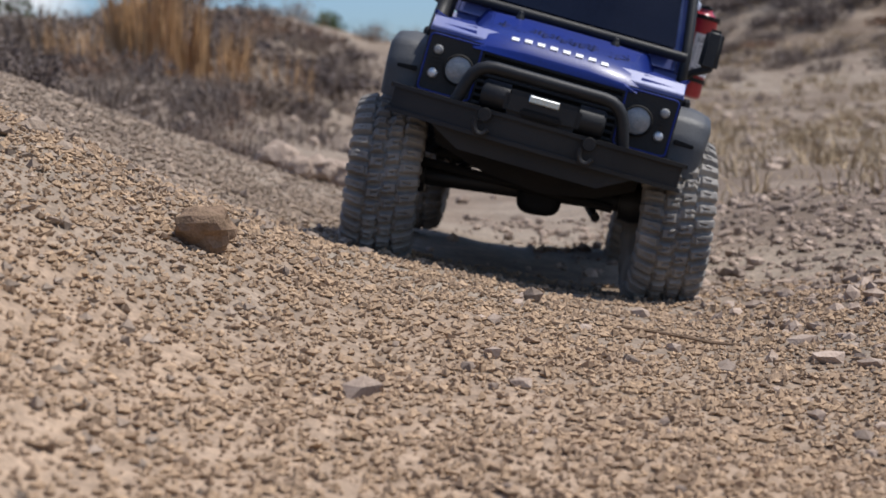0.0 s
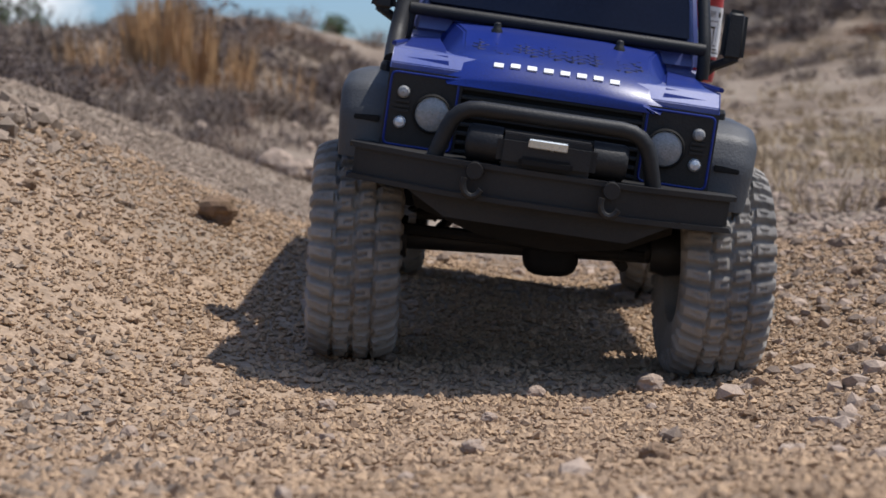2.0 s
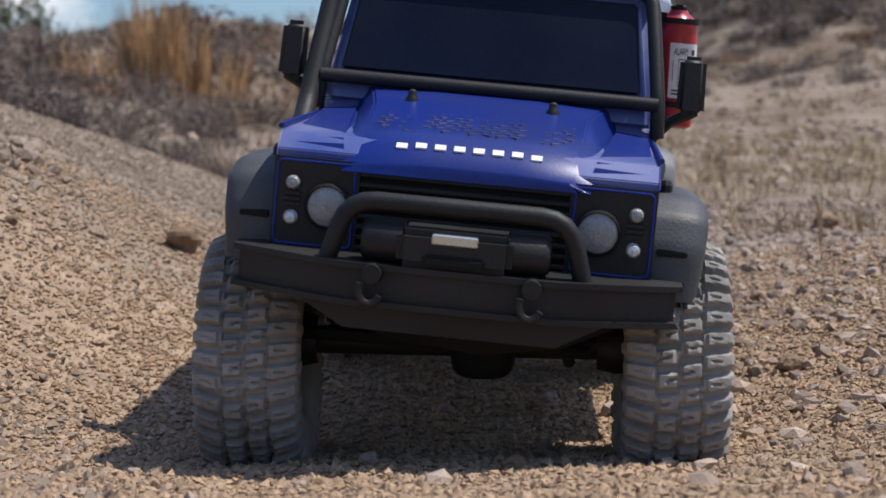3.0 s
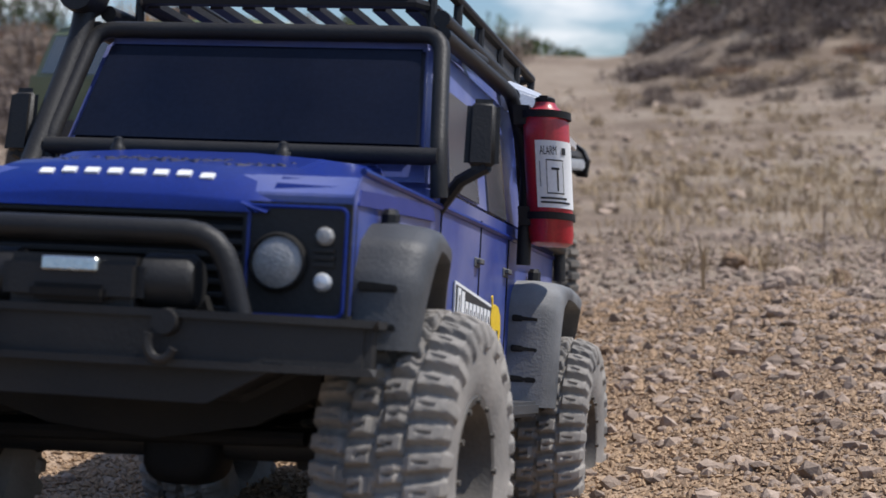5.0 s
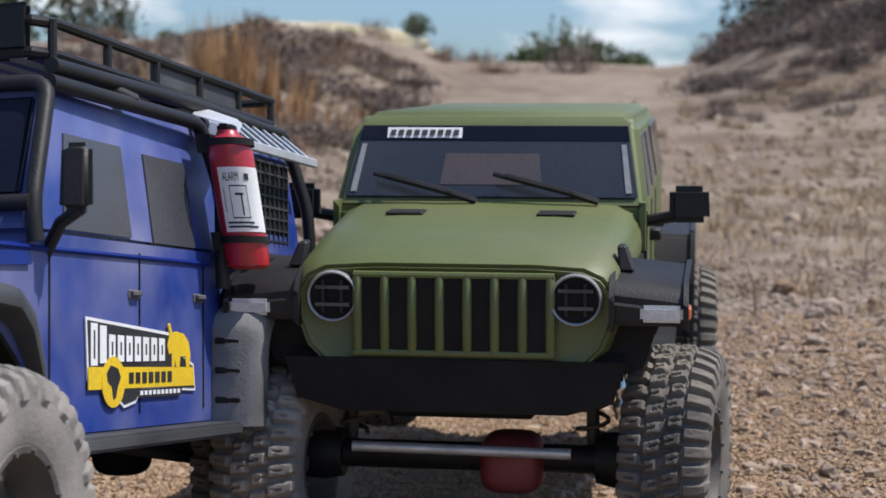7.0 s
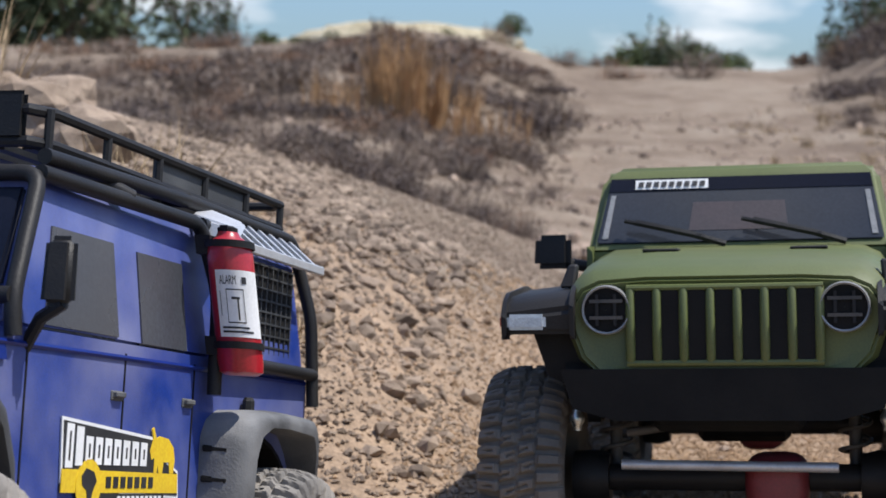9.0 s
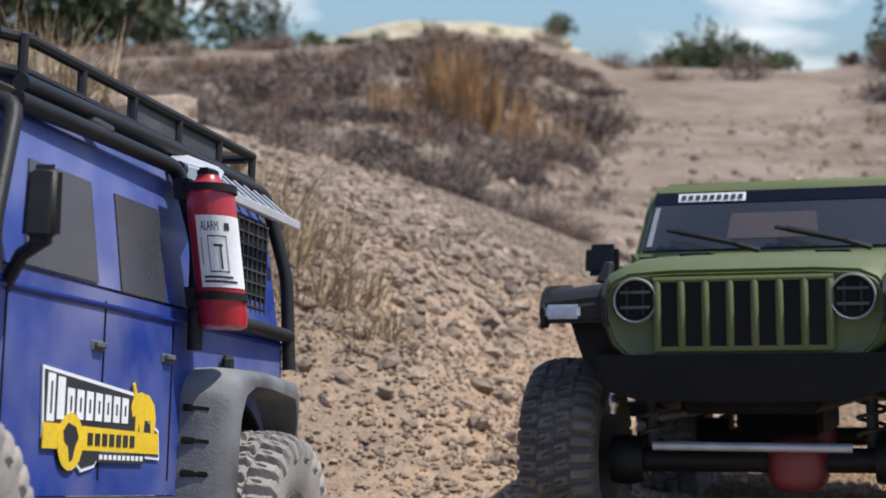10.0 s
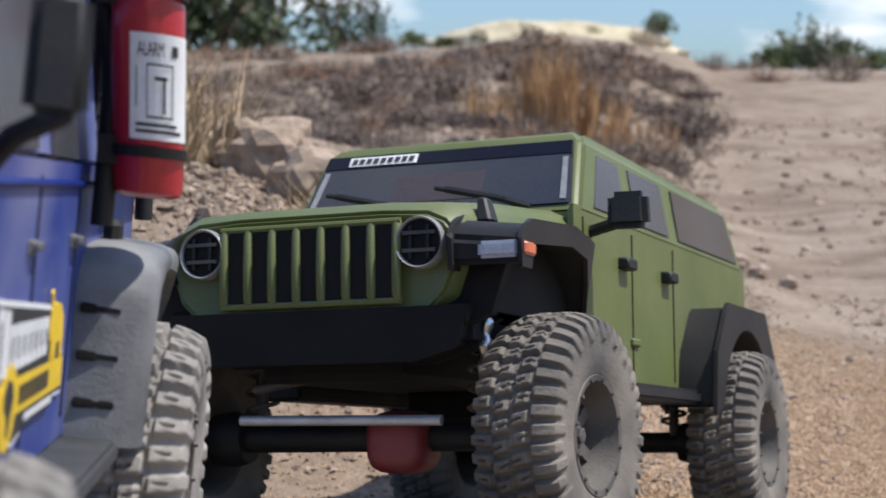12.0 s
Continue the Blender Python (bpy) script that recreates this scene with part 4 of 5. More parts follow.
def green_car():
    car = new("model_pickup_car")
    tagged(car, "olive green radio-controlled off-road model car with black flares", "model car")
    # nose and bonnet in one shell
    bm = bmesh.new()
    rows = []
    for y, w, z0, z1, e in ((-206, 62, 112, 148, 8), (-209, 68, 110, 152, 8), (-200, 71, 109, 157, 7), (-150, 73, 116, 163, 6), (-95, 75, 118, 167, 6), (-74, 76, 118, 169, 6)):
        half = [(w * .50, z1 + 1.8), (w - 13, z1 + .6), (w - 5, z1 - 3), (w - 1, z1 - 8), (w, z1 - 15), (w - 1, z0 + 20), (w - 5, z0 + 9), (w - 12, z0 + 2), (w - 20, z0)]
        rows.append([(x, y, z) for x, z in half] + [(-x, y, z) for x, z in half[::-1]])
    vs = [[bm.verts.new(p) for p in r] for r in rows]
    for a, b in zip(vs, vs[1:]):
        for k in range(18):
            bm.faces.new((a[k], a[(k + 1) % 18], b[(k + 1) % 18], b[k]))
    bm.faces.new(vs[0][::-1])
    bm.faces.new(vs[-1])
    nose = part("nose", bm, green, car, "olive green rounded nose and bonnet", True, 1.5, 2)
    # grille slots with pale rounded frames
    for k in range(7):
        x = -35.4 + k * 11.8
        bm = bmesh.new()
        prism(bm, [(x - 4.3, 118.5), (x - 2.5, 117), (x + 2.5, 117), (x + 4.3, 118.5), (x + 4.3, 147), (x + 2.5, 148.5), (x - 2.5, 148.5), (x - 4.3, 147)], -209.4, -200, "y")
        part("grille_slot", bm, dark, nose, "black grille slot")
    for k in range(8):
        bm = bmesh.new()
        x = -41.3 + k * 11.8
        tube(bm, [(x, -207.6, 116.5), (x, -209.2, 119), (x, -209.6, 132), (x, -209.2, 146.5), (x, -207.6, 149.5)], 2.1, 10)
        part("grille_rib", bm, green, nose, "", True)
    for z in (116.2, 149.6):
        bm = bmesh.new()
        tube(bm, [(-43, -208.6, z), (43, -208.6, z)], 1.5, 8)
        part("grille_edge", bm, green, nose, "", True)
    for s in (-1, 1):
        bm = bmesh.new()
        lathe(bm, [(-205, 11.4), (-210, 11.2), (-211.4, 10.6), (-210.8, 9.9), (-208, 9.6)], 32, (s * 52, 0, 140), "y", cap=False)
        hl = part("headlight", bm, lens, nose, "round headlight with pale ring and dark inner bars", True)
        bm = bmesh.new()
        lathe(bm, [(-206, 10), (-209.4, 9.8), (-209.6, .2)], 28, (s * 52, 0, 140), "y", cap=False)
        part("headlight_inner", bm, dark, hl)
        for z in (135.8, 143.2):
            bm = bmesh.new()
            box(bm, s * 52 - 7.4, s * 52 + 7.4, -211, -209, z, z + 1.5)
            part("headlight_bar", bm, rim_m, hl)
        for x in (-4, 4):
            bm = bmesh.new()
            box(bm, s * 52 + x - .7, s * 52 + x + .7, -210.8, -209, 133, 147)
            part("headlight_bar", bm, black, hl)
        # front flare with marker lamp
        bm = bmesh.new()
        pr = [(-211, 132), (-212, 141), (-208, 146), (-200, 149.5), (-150, 152.5), (-120, 149), (-99, 137), (-84, 112), (-88, 110), (-103, 132), (-122, 144), (-150, 147.5), (-200, 143.5), (-204, 132)]
        pr = [(y_, z_ - 2.5) if z_ < 133 and y_ < -190 else (y_, z_) for y_, z_ in pr]
        prism(bm, pr, *sorted((s * 66, s * 99)))
        for v in bm.verts:
            if abs(v.co.x) > 96 and v.co.y > -125:
                v.co.x = s * (99 - (v.co.y + 125) * .45)
            if abs(v.co.x) > 84 and v.co.z > 140:
                v.co.z -= 3.5
        fl = part("front_flare", bm, black, car, "black plastic front wheel flare", True, 2.2, 2)
        # black lining of the wheel well
        bm = bmesh.new()
        box(bm, *sorted((s * 73.5, s * 76.5)), -198, -88, 112, 147)
        box(bm, *sorted((s * 40, s * 77.6)), -88.5, -84.6, 90, 148)
        prism(bm, [(s * 64, 104), (s * 80, 110), (s * 88, 134), (s * 88, 144), (s * 64, 144)], -200, -194, "y")
        part("wheel_well", bm, dark, car)
        bm = bmesh.new()
        box(bm, *sorted((s * 79, s * 97)), -213.2, -208, 131.5, 138.6)
        part("flare_lamp", bm, lens_c, fl, "clear marker lamp strip", True, 1.4, 2)
        bm = bmesh.new()
        box(bm, *sorted((s * 97, s * 100.2)), -211.5, -200, 132.5, 138.0)
        part("side_marker", bm, amber, fl, "", False, 1, 1)
        bm = bmesh.new()
        prism(bm, arch(158, 66, 62, 14, 166, 12) + [(158 - 72, 78), (158 - 68, 108), (158 - 44, 136), (158 + 44, 136), (158 + 66, 110), (158 + 72, 80)], *sorted((s * 70, s * 100)))
        part("rear_flare", bm, black, car, "black plastic rear wheel flare", True, 2.5, 2)
        # bonnet latch, vents, wipers
        bm = bmesh.new()
        hexa(bm, [(s * 69, -190, 150), (s * 76, -190, 150), (s * 76, -180, 150), (s * 69, -180, 150), (s * 68, -186, 161), (s * 72, -186, 161), (s * 72, -178, 161), (s * 68, -178, 161)])
        part("bonnet_latch", bm, black, car, "", False, 1, 1)
        bm = bmesh.new()
        box(bm, s * 36 - 9, s * 36 + 9, -120, -104, 167, 168.6)
        part("bonnet_vent", bm, black, car, "small black bonnet vent", False, .6, 1)
        bm = bmesh.new()
        x0 = 8 if s > 0 else -52
        tube(bm, [(x0 + 46, -84, 171), (x0 + 30, -85, 176), (x0, -79, 183)], 1.9, 6)
        tube(bm, [(x0 + 34, -86, 175), (x0 - 6, -78.5, 184)], 1.3, 6)
        part("wiper", bm, black, car, "black windscreen wiper", True)
        # mirror
        bm = bmesh.new()
        hexa(bm, [(s * 88, -72, 160), (s * 108, -70, 160), (s * 108, -60, 160), (s * 88, -62, 160), (s * 88, -71, 178), (s * 107, -69, 178), (s * 107, -60, 178), (s * 88, -62, 178)])
        mi = part("mirror", bm, black, car, "black door mirror", True, 3, 2)
        bm = bmesh.new()
        tube(bm, [(s * 76, -62, 160), (s * 96, -66, 164)], 3, 8)
        part("mirror_arm", bm, black, mi)
    # tub with doors
    bm = bmesh.new()
    prof = [(-84, 96), (-84, 168), (240, 168), (242, 160), (242, 96)] + arch(158, 62, 66, 20, 160, 10) + [(84, 88), (-78, 88)]
    prism(bm, prof, -77, 77)
    part("body", bm, green, car, "olive green body side with doors", True, 3, 2)
    for s in (-1, 1):
        for y in (-74, 4, 80):
            bm = bmesh.new()
            box(bm, *sorted((s * 76.6, s * 77.5)), y - .6, y + .6, 92, 166)
            part("door_seam", bm, dark, car)
        for y in (-6, 70):
            bm = bmesh.new()
            box(bm, *sorted((s * 76, s * 83)), y - 13, y + 2, 146, 152)
            part("door_handle", bm, black, car, "black door handle", True, 1, 1)
        for y in (-70, -66, 0, 6):
            bm = bmesh.new()
            box(bm, *sorted((s * 76, s * 79)), y, y + 7, 108, 112)
            part("door_hinge", bm, green, car, "", False, .8, 1)
        bm = bmesh.new()
        box(bm, *sorted((s * 70, s * 90)), -84, 92, 80, 88)
        part("rock_slider", bm, black, car, "black side step", True, 2, 2)
    # cab
    bm = bmesh.new()
    lo = [(-78, -82, 166), (78, -82, 166), (78, 240, 166), (-78, 240, 166)]
    hi = [(-71.5, -54, 208.5), (71.5, -54, 208.5), (71, 222, 206), (-71, 222, 206)]
    top = [(-66, -47, 213.5), (66, -47, 213.5), (65, 215, 211), (-65, 215, 211)]
    vs = [[bm.verts.new(p) for p in r] for r in (lo, hi, top)]
    for a, b in zip(vs, vs[1:]):
        for k in range(4):
            bm.faces.new((a[k], a[(k + 1) % 4], b[(k + 1) % 4], b[k]))
    bm.faces.new(vs[0][::-1])
    bm.faces.new(vs[-1])
    part("cab", bm, green, car, "olive green hard top", True, 4, 3)
    bm = bmesh.new()
    q = lambda z: -82 + (z - 166) * 28 / 44
    hexa(bm, [(-73, q(172) - 1.2, 172), (73, q(172) - 1.2, 172), (73, q(172) + 4, 172), (-73, q(172) + 4, 172), (-67, q(207) - 1.2, 207), (67, q(207) - 1.2, 207), (67, q(207) + 4, 207), (-67, q(207) + 4, 207)])
    ws_ = part("windscreen", bm, glass_g, car, "grey reflecting windscreen", True, 1, 2)
    bm = bmesh.new()
    hexa(bm, [(-68, q(200) - 1.7, 200), (68, q(200) - 1.7, 200), (68, q(200), 200), (-68, q(200), 200), (-67, q(207) - 1.7, 207), (67, q(207) - 1.7, 207), (67, q(207), 207), (-67, q(207), 207)])
    part("sun_strip", bm, glass_d, ws_, "dark strip along the top of the glass")
    # reflections in the windscreen, painted as pale grey strips near its side edges
    for s in (-1, 1):
        bm = bmesh.new()
        hexa(bm, [(s * 67, q(175) - 1.9, 175), (s * 70, q(175) - 1.9, 175), (s * 70, q(175), 175), (s * 67, q(175), 175), (s * 64, q(198) - 1.9, 198), (s * 66.5, q(198) - 1.9, 198), (s * 66.5, q(198), 198), (s * 64, q(198), 198)])
        part("glass_reflection", bm, lens, ws_, "pale reflection painted as a strip inside the edge of the glass")
    bm = bmesh.new()
    hexa(bm, [(-26, q(178) - 1.5, 178), (26, q(178) - 1.5, 178), (26, q(178), 178), (-26, q(178), 178), (-24, q(194) - 1.5, 194), (24, q(194) - 1.5, 194), (24, q(194), 194), (-24, q(194), 194)])
    part("seat_glimpse", bm, pink, ws_, "dull red seats seen through the glass", False, 2, 2)
    bm = bmesh.new()
    hexa(bm, [(-54, q(201) - 2.2, 201), (-16, q(201) - 2.2, 201), (-16, q(201), 201), (-54, q(201), 201), (-54, q(206) - 2.2, 206), (-16, q(206) - 2.2, 206), (-16, q(206), 206), (-54, q(206), 206)])
    stc = part("glass_sticker", bm, white, ws_, "white banner sticker with dark marks")
    for k in range(9):
        bm = bmesh.new()
        x = -52.5 + k * 4
        hexa(bm, [(x, q(202) - 2.7, 202.2), (x + 2.7, q(202) - 2.7, 202.2), (x + 2.7, q(202) - 1, 202.2), (x, q(202) - 1, 202.2), (x + .4, q(205) - 2.7, 205), (x + 3.1, q(205) - 2.7, 205), (x + 3.1, q(205) - 1, 205), (x + .4, q(205) - 1, 205)])
        part("sticker_bar", bm, ink, stc)
    for s in (-1, 1):
        sx = lambda z: 78 - 6.7 * (z - 166) / 42
        for (y0, y1, sl, er, g) in ((-60, -4, 20, 0, glass_s), (10, 74, 0, 3, glass_s), (90, 226, 0, 16, glass_g)):
            bm = bmesh.new()
            qq = [(y0, 171), (y1, 171), (y1 - er, 203), (y0 + sl, 203)]
            hexa(bm, [(s * (sx(z) - 3), y, z) for y, z in qq] + [(s * (sx(z) + .8), y, z) for y, z in qq])
            part("side_window", bm, g, car, "grey side window", True, 1.7, 3)
    # bumper, links, axle
    bm = bmesh.new()
    prism(bm, [(-70, 111), (70, 111), (66, 98), (48, 93), (-48, 93), (-66, 98)], -209, -184, "y")
    part("front_bumper", bm, dark, car, "black front bumper", True, 2.5, 2)
    bm = bmesh.new()
    tube(bm, [(-50, -178, 68), (48, -178, 67)], 2.4, 10)
    part("steering_link", bm, steel, car, "bare metal steering link", True)
    bm = bmesh.new()
    tube(bm, [(-48, -170, 82), (10, -170, 91)], 2.2, 10)
    part("panhard_link", bm, rim_m, car, "", True)
    bm = bmesh.new()
    box(bm, -34, 34, -190, 220, 84, 112)
    box(bm, -24, 24, -60, 60, 68, 86)
    part("chassis", bm, dark, car, "dark chassis", False, 3, 1)
    bm = bmesh.new()
    box(bm, -70, 70, -196, 236, 100, 108)
    part("floor_pan", bm, dark, car)
    for s in (-1, 1):
        for cy in (-156, 158):
            bm = bmesh.new()
            prism(bm, arch(cy, 66, 64, 38, 142, 12) + arch(cy, 66, 67, 142, 38, 12), *sorted((s * 34, s * 72)))
            part("inner_arch", bm, dark, car)
            shock(car, s, 56, cy + (8 if cy < 0 else -8), 64, 132, 0)
    for s in (-1, 1):
        bm = bmesh.new()
        lathe(bm, [(84 + k * 2.2, 2.2 if k % 4 < 2 else 3.6) for k in range(20)], 10, (s * 70, -182, 0), "z")
        part("damper", bm, chrome, car, "bright ringed damper rod", True)
    fa = axle(car, -156, 60, 72, red_d, 20, "dull red axle casing", black)
    ra = axle(car, 156, 60, 72, red_d, 0, "dull red axle casing", black)
    ws = [wheel(car, (s * 94, y, 60), s, 53, 37, 40, "terrain", rubber_dark) for y in (-156, 156) for s in (-1, 1)]
    return car, ws, fa, ra


# ---- plants ----
twig_m = mat("grey_twigs", (0.27, 0.21, 0.165), (0.18, 0.14, 0.115), 0.9, 0, 20, 200, 0.0, island=0.45, spec=0.1)
purple_m = mat("dry_heath", (0.165, 0.130, 0.114), (0.105, 0.083, 0.076), 0.9, 0, 20, 200, 0.0, island=0.45, spec=0.1)
reed_m = mat("orange_dry_reed", (0.47, 0.285, 0.14), (0.35, 0.215, 0.115), 0.85, 0, 20, 200, 0.0, island=0.35, spec=0.1)
straw_m = mat("pale_straw", (0.42, 0.31, 0.185), (0.30, 0.22, 0.135), 0.85, 0, 20, 200, 0.0, island=0.35, spec=0.15)
brown_m = mat("brown_dead_leaf", (0.27, 0.165, 0.105), (0.19, 0.115, 0.08), 0.9, 0, 20, 200, 0.0, island=0.4, spec=0.1)
leaf_m = mat("green_leaf", (0.120, 0.145, 0.060), (0.080, 0.105, 0.045), 0.8, 0, 2, 20, 0.0, island=0.5, spec=0.2)
pine_m = mat("dark_green_leaf", (0.075, 0.092, 0.045), (0.05, 0.066, 0.034), 0.8, 0, 2, 20, 0.0, island=0.5, spec=0.2)
pale_m = mat("pale_far_rock", (0.60, 0.52, 0.36), (0.34, 0.29, 0.18), 0.9, 0, 0.7, 5, 0.0)


def mesh_of(name, V, F, material):
    me = bpy.data.meshes.new(name)
    me.from_pydata(np.asarray(V).tolist(), [], [[int(i) for i in f] for f in F])
    me.materials.append(material)
    return new(name, me)


def blades(n, base_r, h, spread, width, rs, droop=0.2, hmin=0.5):
    """Thin tapering blades in two segments that grow from a patch."""
    a = rs.uniform(0, 6.28, n)
    r = base_r * np.sqrt(rs.uniform(0, 1, n))
    bx, by = r * np.cos(a), r * np.sin(a)
    d = a + rs.normal(0, 0.9, n)
    L = h * rs.uniform(hmin, 1, n)
    lean = np.abs(rs.normal(0, spread, n))
    mx_, my_, mz = bx + np.cos(d) * L * .5 * np.sin(lean), by + np.sin(d) * L * .5 * np.sin(lean), L * .55 * np.cos(lean)
    l2 = lean + rs.uniform(0, droop, n)
    tx, ty, tz = mx_ + np.cos(d) * L * .5 * np.sin(l2), my_ + np.sin(d) * L * .5 * np.sin(l2), mz + L * .45 * np.cos(l2)
    wa = rs.uniform(0, 3.14, n)
    wx, wy = np.cos(wa) * width / 2, np.sin(wa) * width / 2
    V = np.stack([np.stack([bx - wx, by - wy, 0 * bx - .01 * h], -1), np.stack([bx + wx, by + wy, 0 * bx - .01 * h], -1),
                  np.stack([mx_ + wx * .8, my_ + wy * .8, mz], -1), np.stack([mx_ - wx * .8, my_ - wy * .8, mz], -1), np.stack([tx, ty, tz], -1)], 1)
    k = (np.arange(n) * 5)[:, None]
    F = [list(q) for q in (k + np.array([[0, 1, 2, 3]]))] + [list(q) for q in (k + np.array([[3, 2, 4]]))]
    return V.reshape(-1, 3), F


def clump(n, rx, ry, rz, leaf, rs, gaps=5):
    """Leaf quads gathered in uneven lumps inside an ellipsoid."""
    c = rs.normal(0, 1, (gaps * 3, 3))
    c = c / np.linalg.norm(c, axis=1)[:, None] * rs.uniform(0.25, 0.8, (gaps * 3, 1))
    c[:, 2] = np.abs(c[:, 2]) * 0.9
    w = rs.randint(0, len(c), n)
    q = rs.normal(0, 1, (n, 3))
    q = q / np.linalg.norm(q, axis=1)[:, None]
    P = (c[w] + q * rs.uniform(0.6, 1, (n, 1)) * rs.uniform(0.18, 0.42, len(c))[w][:, None]) * np.array([rx, ry, rz])
    u = rs.normal(0, 1, (n, 3))
    u = u / np.linalg.norm(u, axis=1)[:, None]
    v = np.cross(u, rs.normal(0, 1, (n, 3)))
    v = v / np.linalg.norm(v, axis=1)[:, None]
    s = leaf * rs.uniform(0.5, 1.2, (n, 1))
    V = np.stack([P - u * s, P - v * s * .5, P + u * s, P + v * s * .5], 1).reshape(-1, 3)
    F = (np.arange(n) * 4)[:, None] + np.arange(4)[None]
    return V, F.tolist()


def gz(x, y):
    return float(height(x, y))


def tuft(name, x, y, h, r, n, material, label, category, seed, spread=0.25, width=0.0022, droop=0.3, group="", lift=0.0):
    rs = np.random.RandomState(seed)
    V, F = blades(n, r, h, spread, width, rs, droop)
    ob = mesh_of(name, V, F, material)
    ob.location = (x, y, gz(x, y) + lift)
    return tagged(ob, label, category, group)


def shrub(x, y, r, h, seed, material=purple_m, label="low grey-brown dry shrub on the slope", n=900):
    rs = np.random.RandomState(seed)
    root = new("shrub")
    root.location = (x, y, gz(x, y) - 0.01)
    tagged(root, label, "shrub", "dry shrubs")
    V, F = clump(int(n * 1.7), r, r * .8, h, r * .042, rs)
    a = mesh_of("foliage", V, F, material)
    V, F = blades(max(60, n // 8), r * .35, h * 1.15, .55, r * .02, rs)
    b = mesh_of("brushwood", V, F, twig_m)
    a.parent = b.parent = root
    return root


def tree(x, y, z, trunk_h, r, h, seed, material, label, n=1500):
    rs = np.random.RandomState(seed)
    root = new("tree")
    root.location = (x, y, z)
    tagged(root, label, "tree", "far trees")
    bm = bmesh.new()
    lathe(bm, [(-.3 * trunk_h, r * .10), (trunk_h * .5, r * .07), (trunk_h, r * .05), (trunk_h + h * .8, r * .02)], 8, axis="z")
    for k in range(6):
        a = k * 1.05 + rs.uniform(0, .5)
        z0 = trunk_h * rs.uniform(.7, 1.1)
        tube(bm, [(0, 0, z0), (math.cos(a) * r * .4, math.sin(a) * r * .4, z0 + h * .3), (math.cos(a) * r * .7, math.sin(a) * r * .7, z0 + h * .55)], r * .025, 6)
    UNIT[0] = 1.0
    t = part("trunk", bm, twig_m, root, "grey trunk with limbs")
    V, F = clump(n, r, r, h, r * .09, rs, 6)
    c = mesh_of("crown", V, F, material)
    c.parent = root
    c.location = (0, 0, trunk_h)
    return root


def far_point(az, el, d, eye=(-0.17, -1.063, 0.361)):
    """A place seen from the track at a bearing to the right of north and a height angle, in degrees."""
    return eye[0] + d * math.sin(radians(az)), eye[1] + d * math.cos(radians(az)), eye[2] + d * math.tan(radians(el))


# reeds and the brown plant at the foot of the bank
for i, (x, y, h, r, n, w) in enumerate(((-0.38, 5.25, 0.44, 0.10, 420, "tall dense"), (-0.28, 5.35, 0.36, 0.07, 200, "tall"), (-0.16, 5.5, 0.30, 0.09, 130, "thin"), (-0.62, 5.6, 0.26, 0.12, 110, "thin"), (0.02, 5.8, 0.26, 0.10, 90, "thin"))):
    tuft("reed_clump", x, y, h, r, n, reed_m, w + " clump of orange dry reeds", "reeds", 11 + i, 0.07 if i < 2 else 0.13, 0.006, 0.14, "dry reeds", -0.06)
for i, (x, y, h) in enumerate(((-0.05, 2.12, 0.13), (-0.09, 2.2, 0.10))):
    shrub(x, y, 0.032, h, 21 + i, brown_m, "upright plant with brown dead leaves", 420)
# dry shrubs over the hillside
rs0 = np.random.RandomState(7)
spots = [(-0.45, 1.72, .06, .045), (-0.37, 1.86, .055, .05), (-0.29, 2.02, .06, .05), (-0.21, 2.14, .05, .05), (-0.13, 2.28, .055, .05), (-0.05, 2.42, .05, .04), (-0.56, 1.62, .06, .05), (-0.22, 2.40, .07, .05), (-0.36, 2.45, .09, .06), (-0.15, 2.55, .08, .06), (-0.52, 2.2, .10, .06), (-0.30, 2.9, .10, .07), (-0.36, 3.35, .11, .07), (-0.55, 3.7, .12, .07), (-0.14, 3.75, .09, .075), (-0.25, 4.0, .08, .06), (-0.86, 5.3, .15, .07), (-0.62, 5.2, .12, .06), (-0.1, 4.9, .12, .1), (0.02, 5.4, .14, .1), (-1.05, 4.2, .15, .1),
         (-0.72, 3.0, .12, .09), (-1.0, 3.3, .16, .13), (-1.3, 4.9, .2, .12), (-0.5, 6.2, .18, .1), (-0.2, 6.6, .2, .13), (0.15, 6.9, .2, .12), (-0.9, 6.6, .22, .14), (-1.3, 6.9, .25, .15), (-0.4, 7.4, .25, .16), (0.3, 8.0, .2, .12)]
for i, (x, y, r, h) in enumerate(spots):
    shrub(x, y, r * 1.5, h * 1.45, 40 + i, purple_m if i % 3 else twig_m)
for i in range(44):
    y = rs0.uniform(4.2, 9.5)
    x = rs0.uniform(-0.32 * y - .2, 0.06 * y - 0.25)
    shrub(x, y, rs0.uniform(.1, .26), rs0.uniform(.05, .16), 400 + i, (purple_m, twig_m, brown_m)[i % 3], "grey-brown dry scrub on the hillside", 420)
# dark heath and stones on the far side of the track
for i in range(96):
    y = rs0.uniform(9.6, 13.5)
    x = rs0.uniform(0.215 * y, 0.45 * y)
    shrub(x, y, rs0.uniform(.2, .44), rs0.uniform(.09, .24), 90 + i, purple_m, "dark dry heath bush on the far slope", 420)
for i in range(90):
    y = rs0.uniform(7.6, 10.8)
    x = rs0.uniform(0.22 * y, 0.46 * y)
    shrub(x, y, rs0.uniform(.08, .2), rs0.uniform(.04, .11), 600 + i, (purple_m, twig_m)[i % 2], "low dark heath on the far slope", 300)
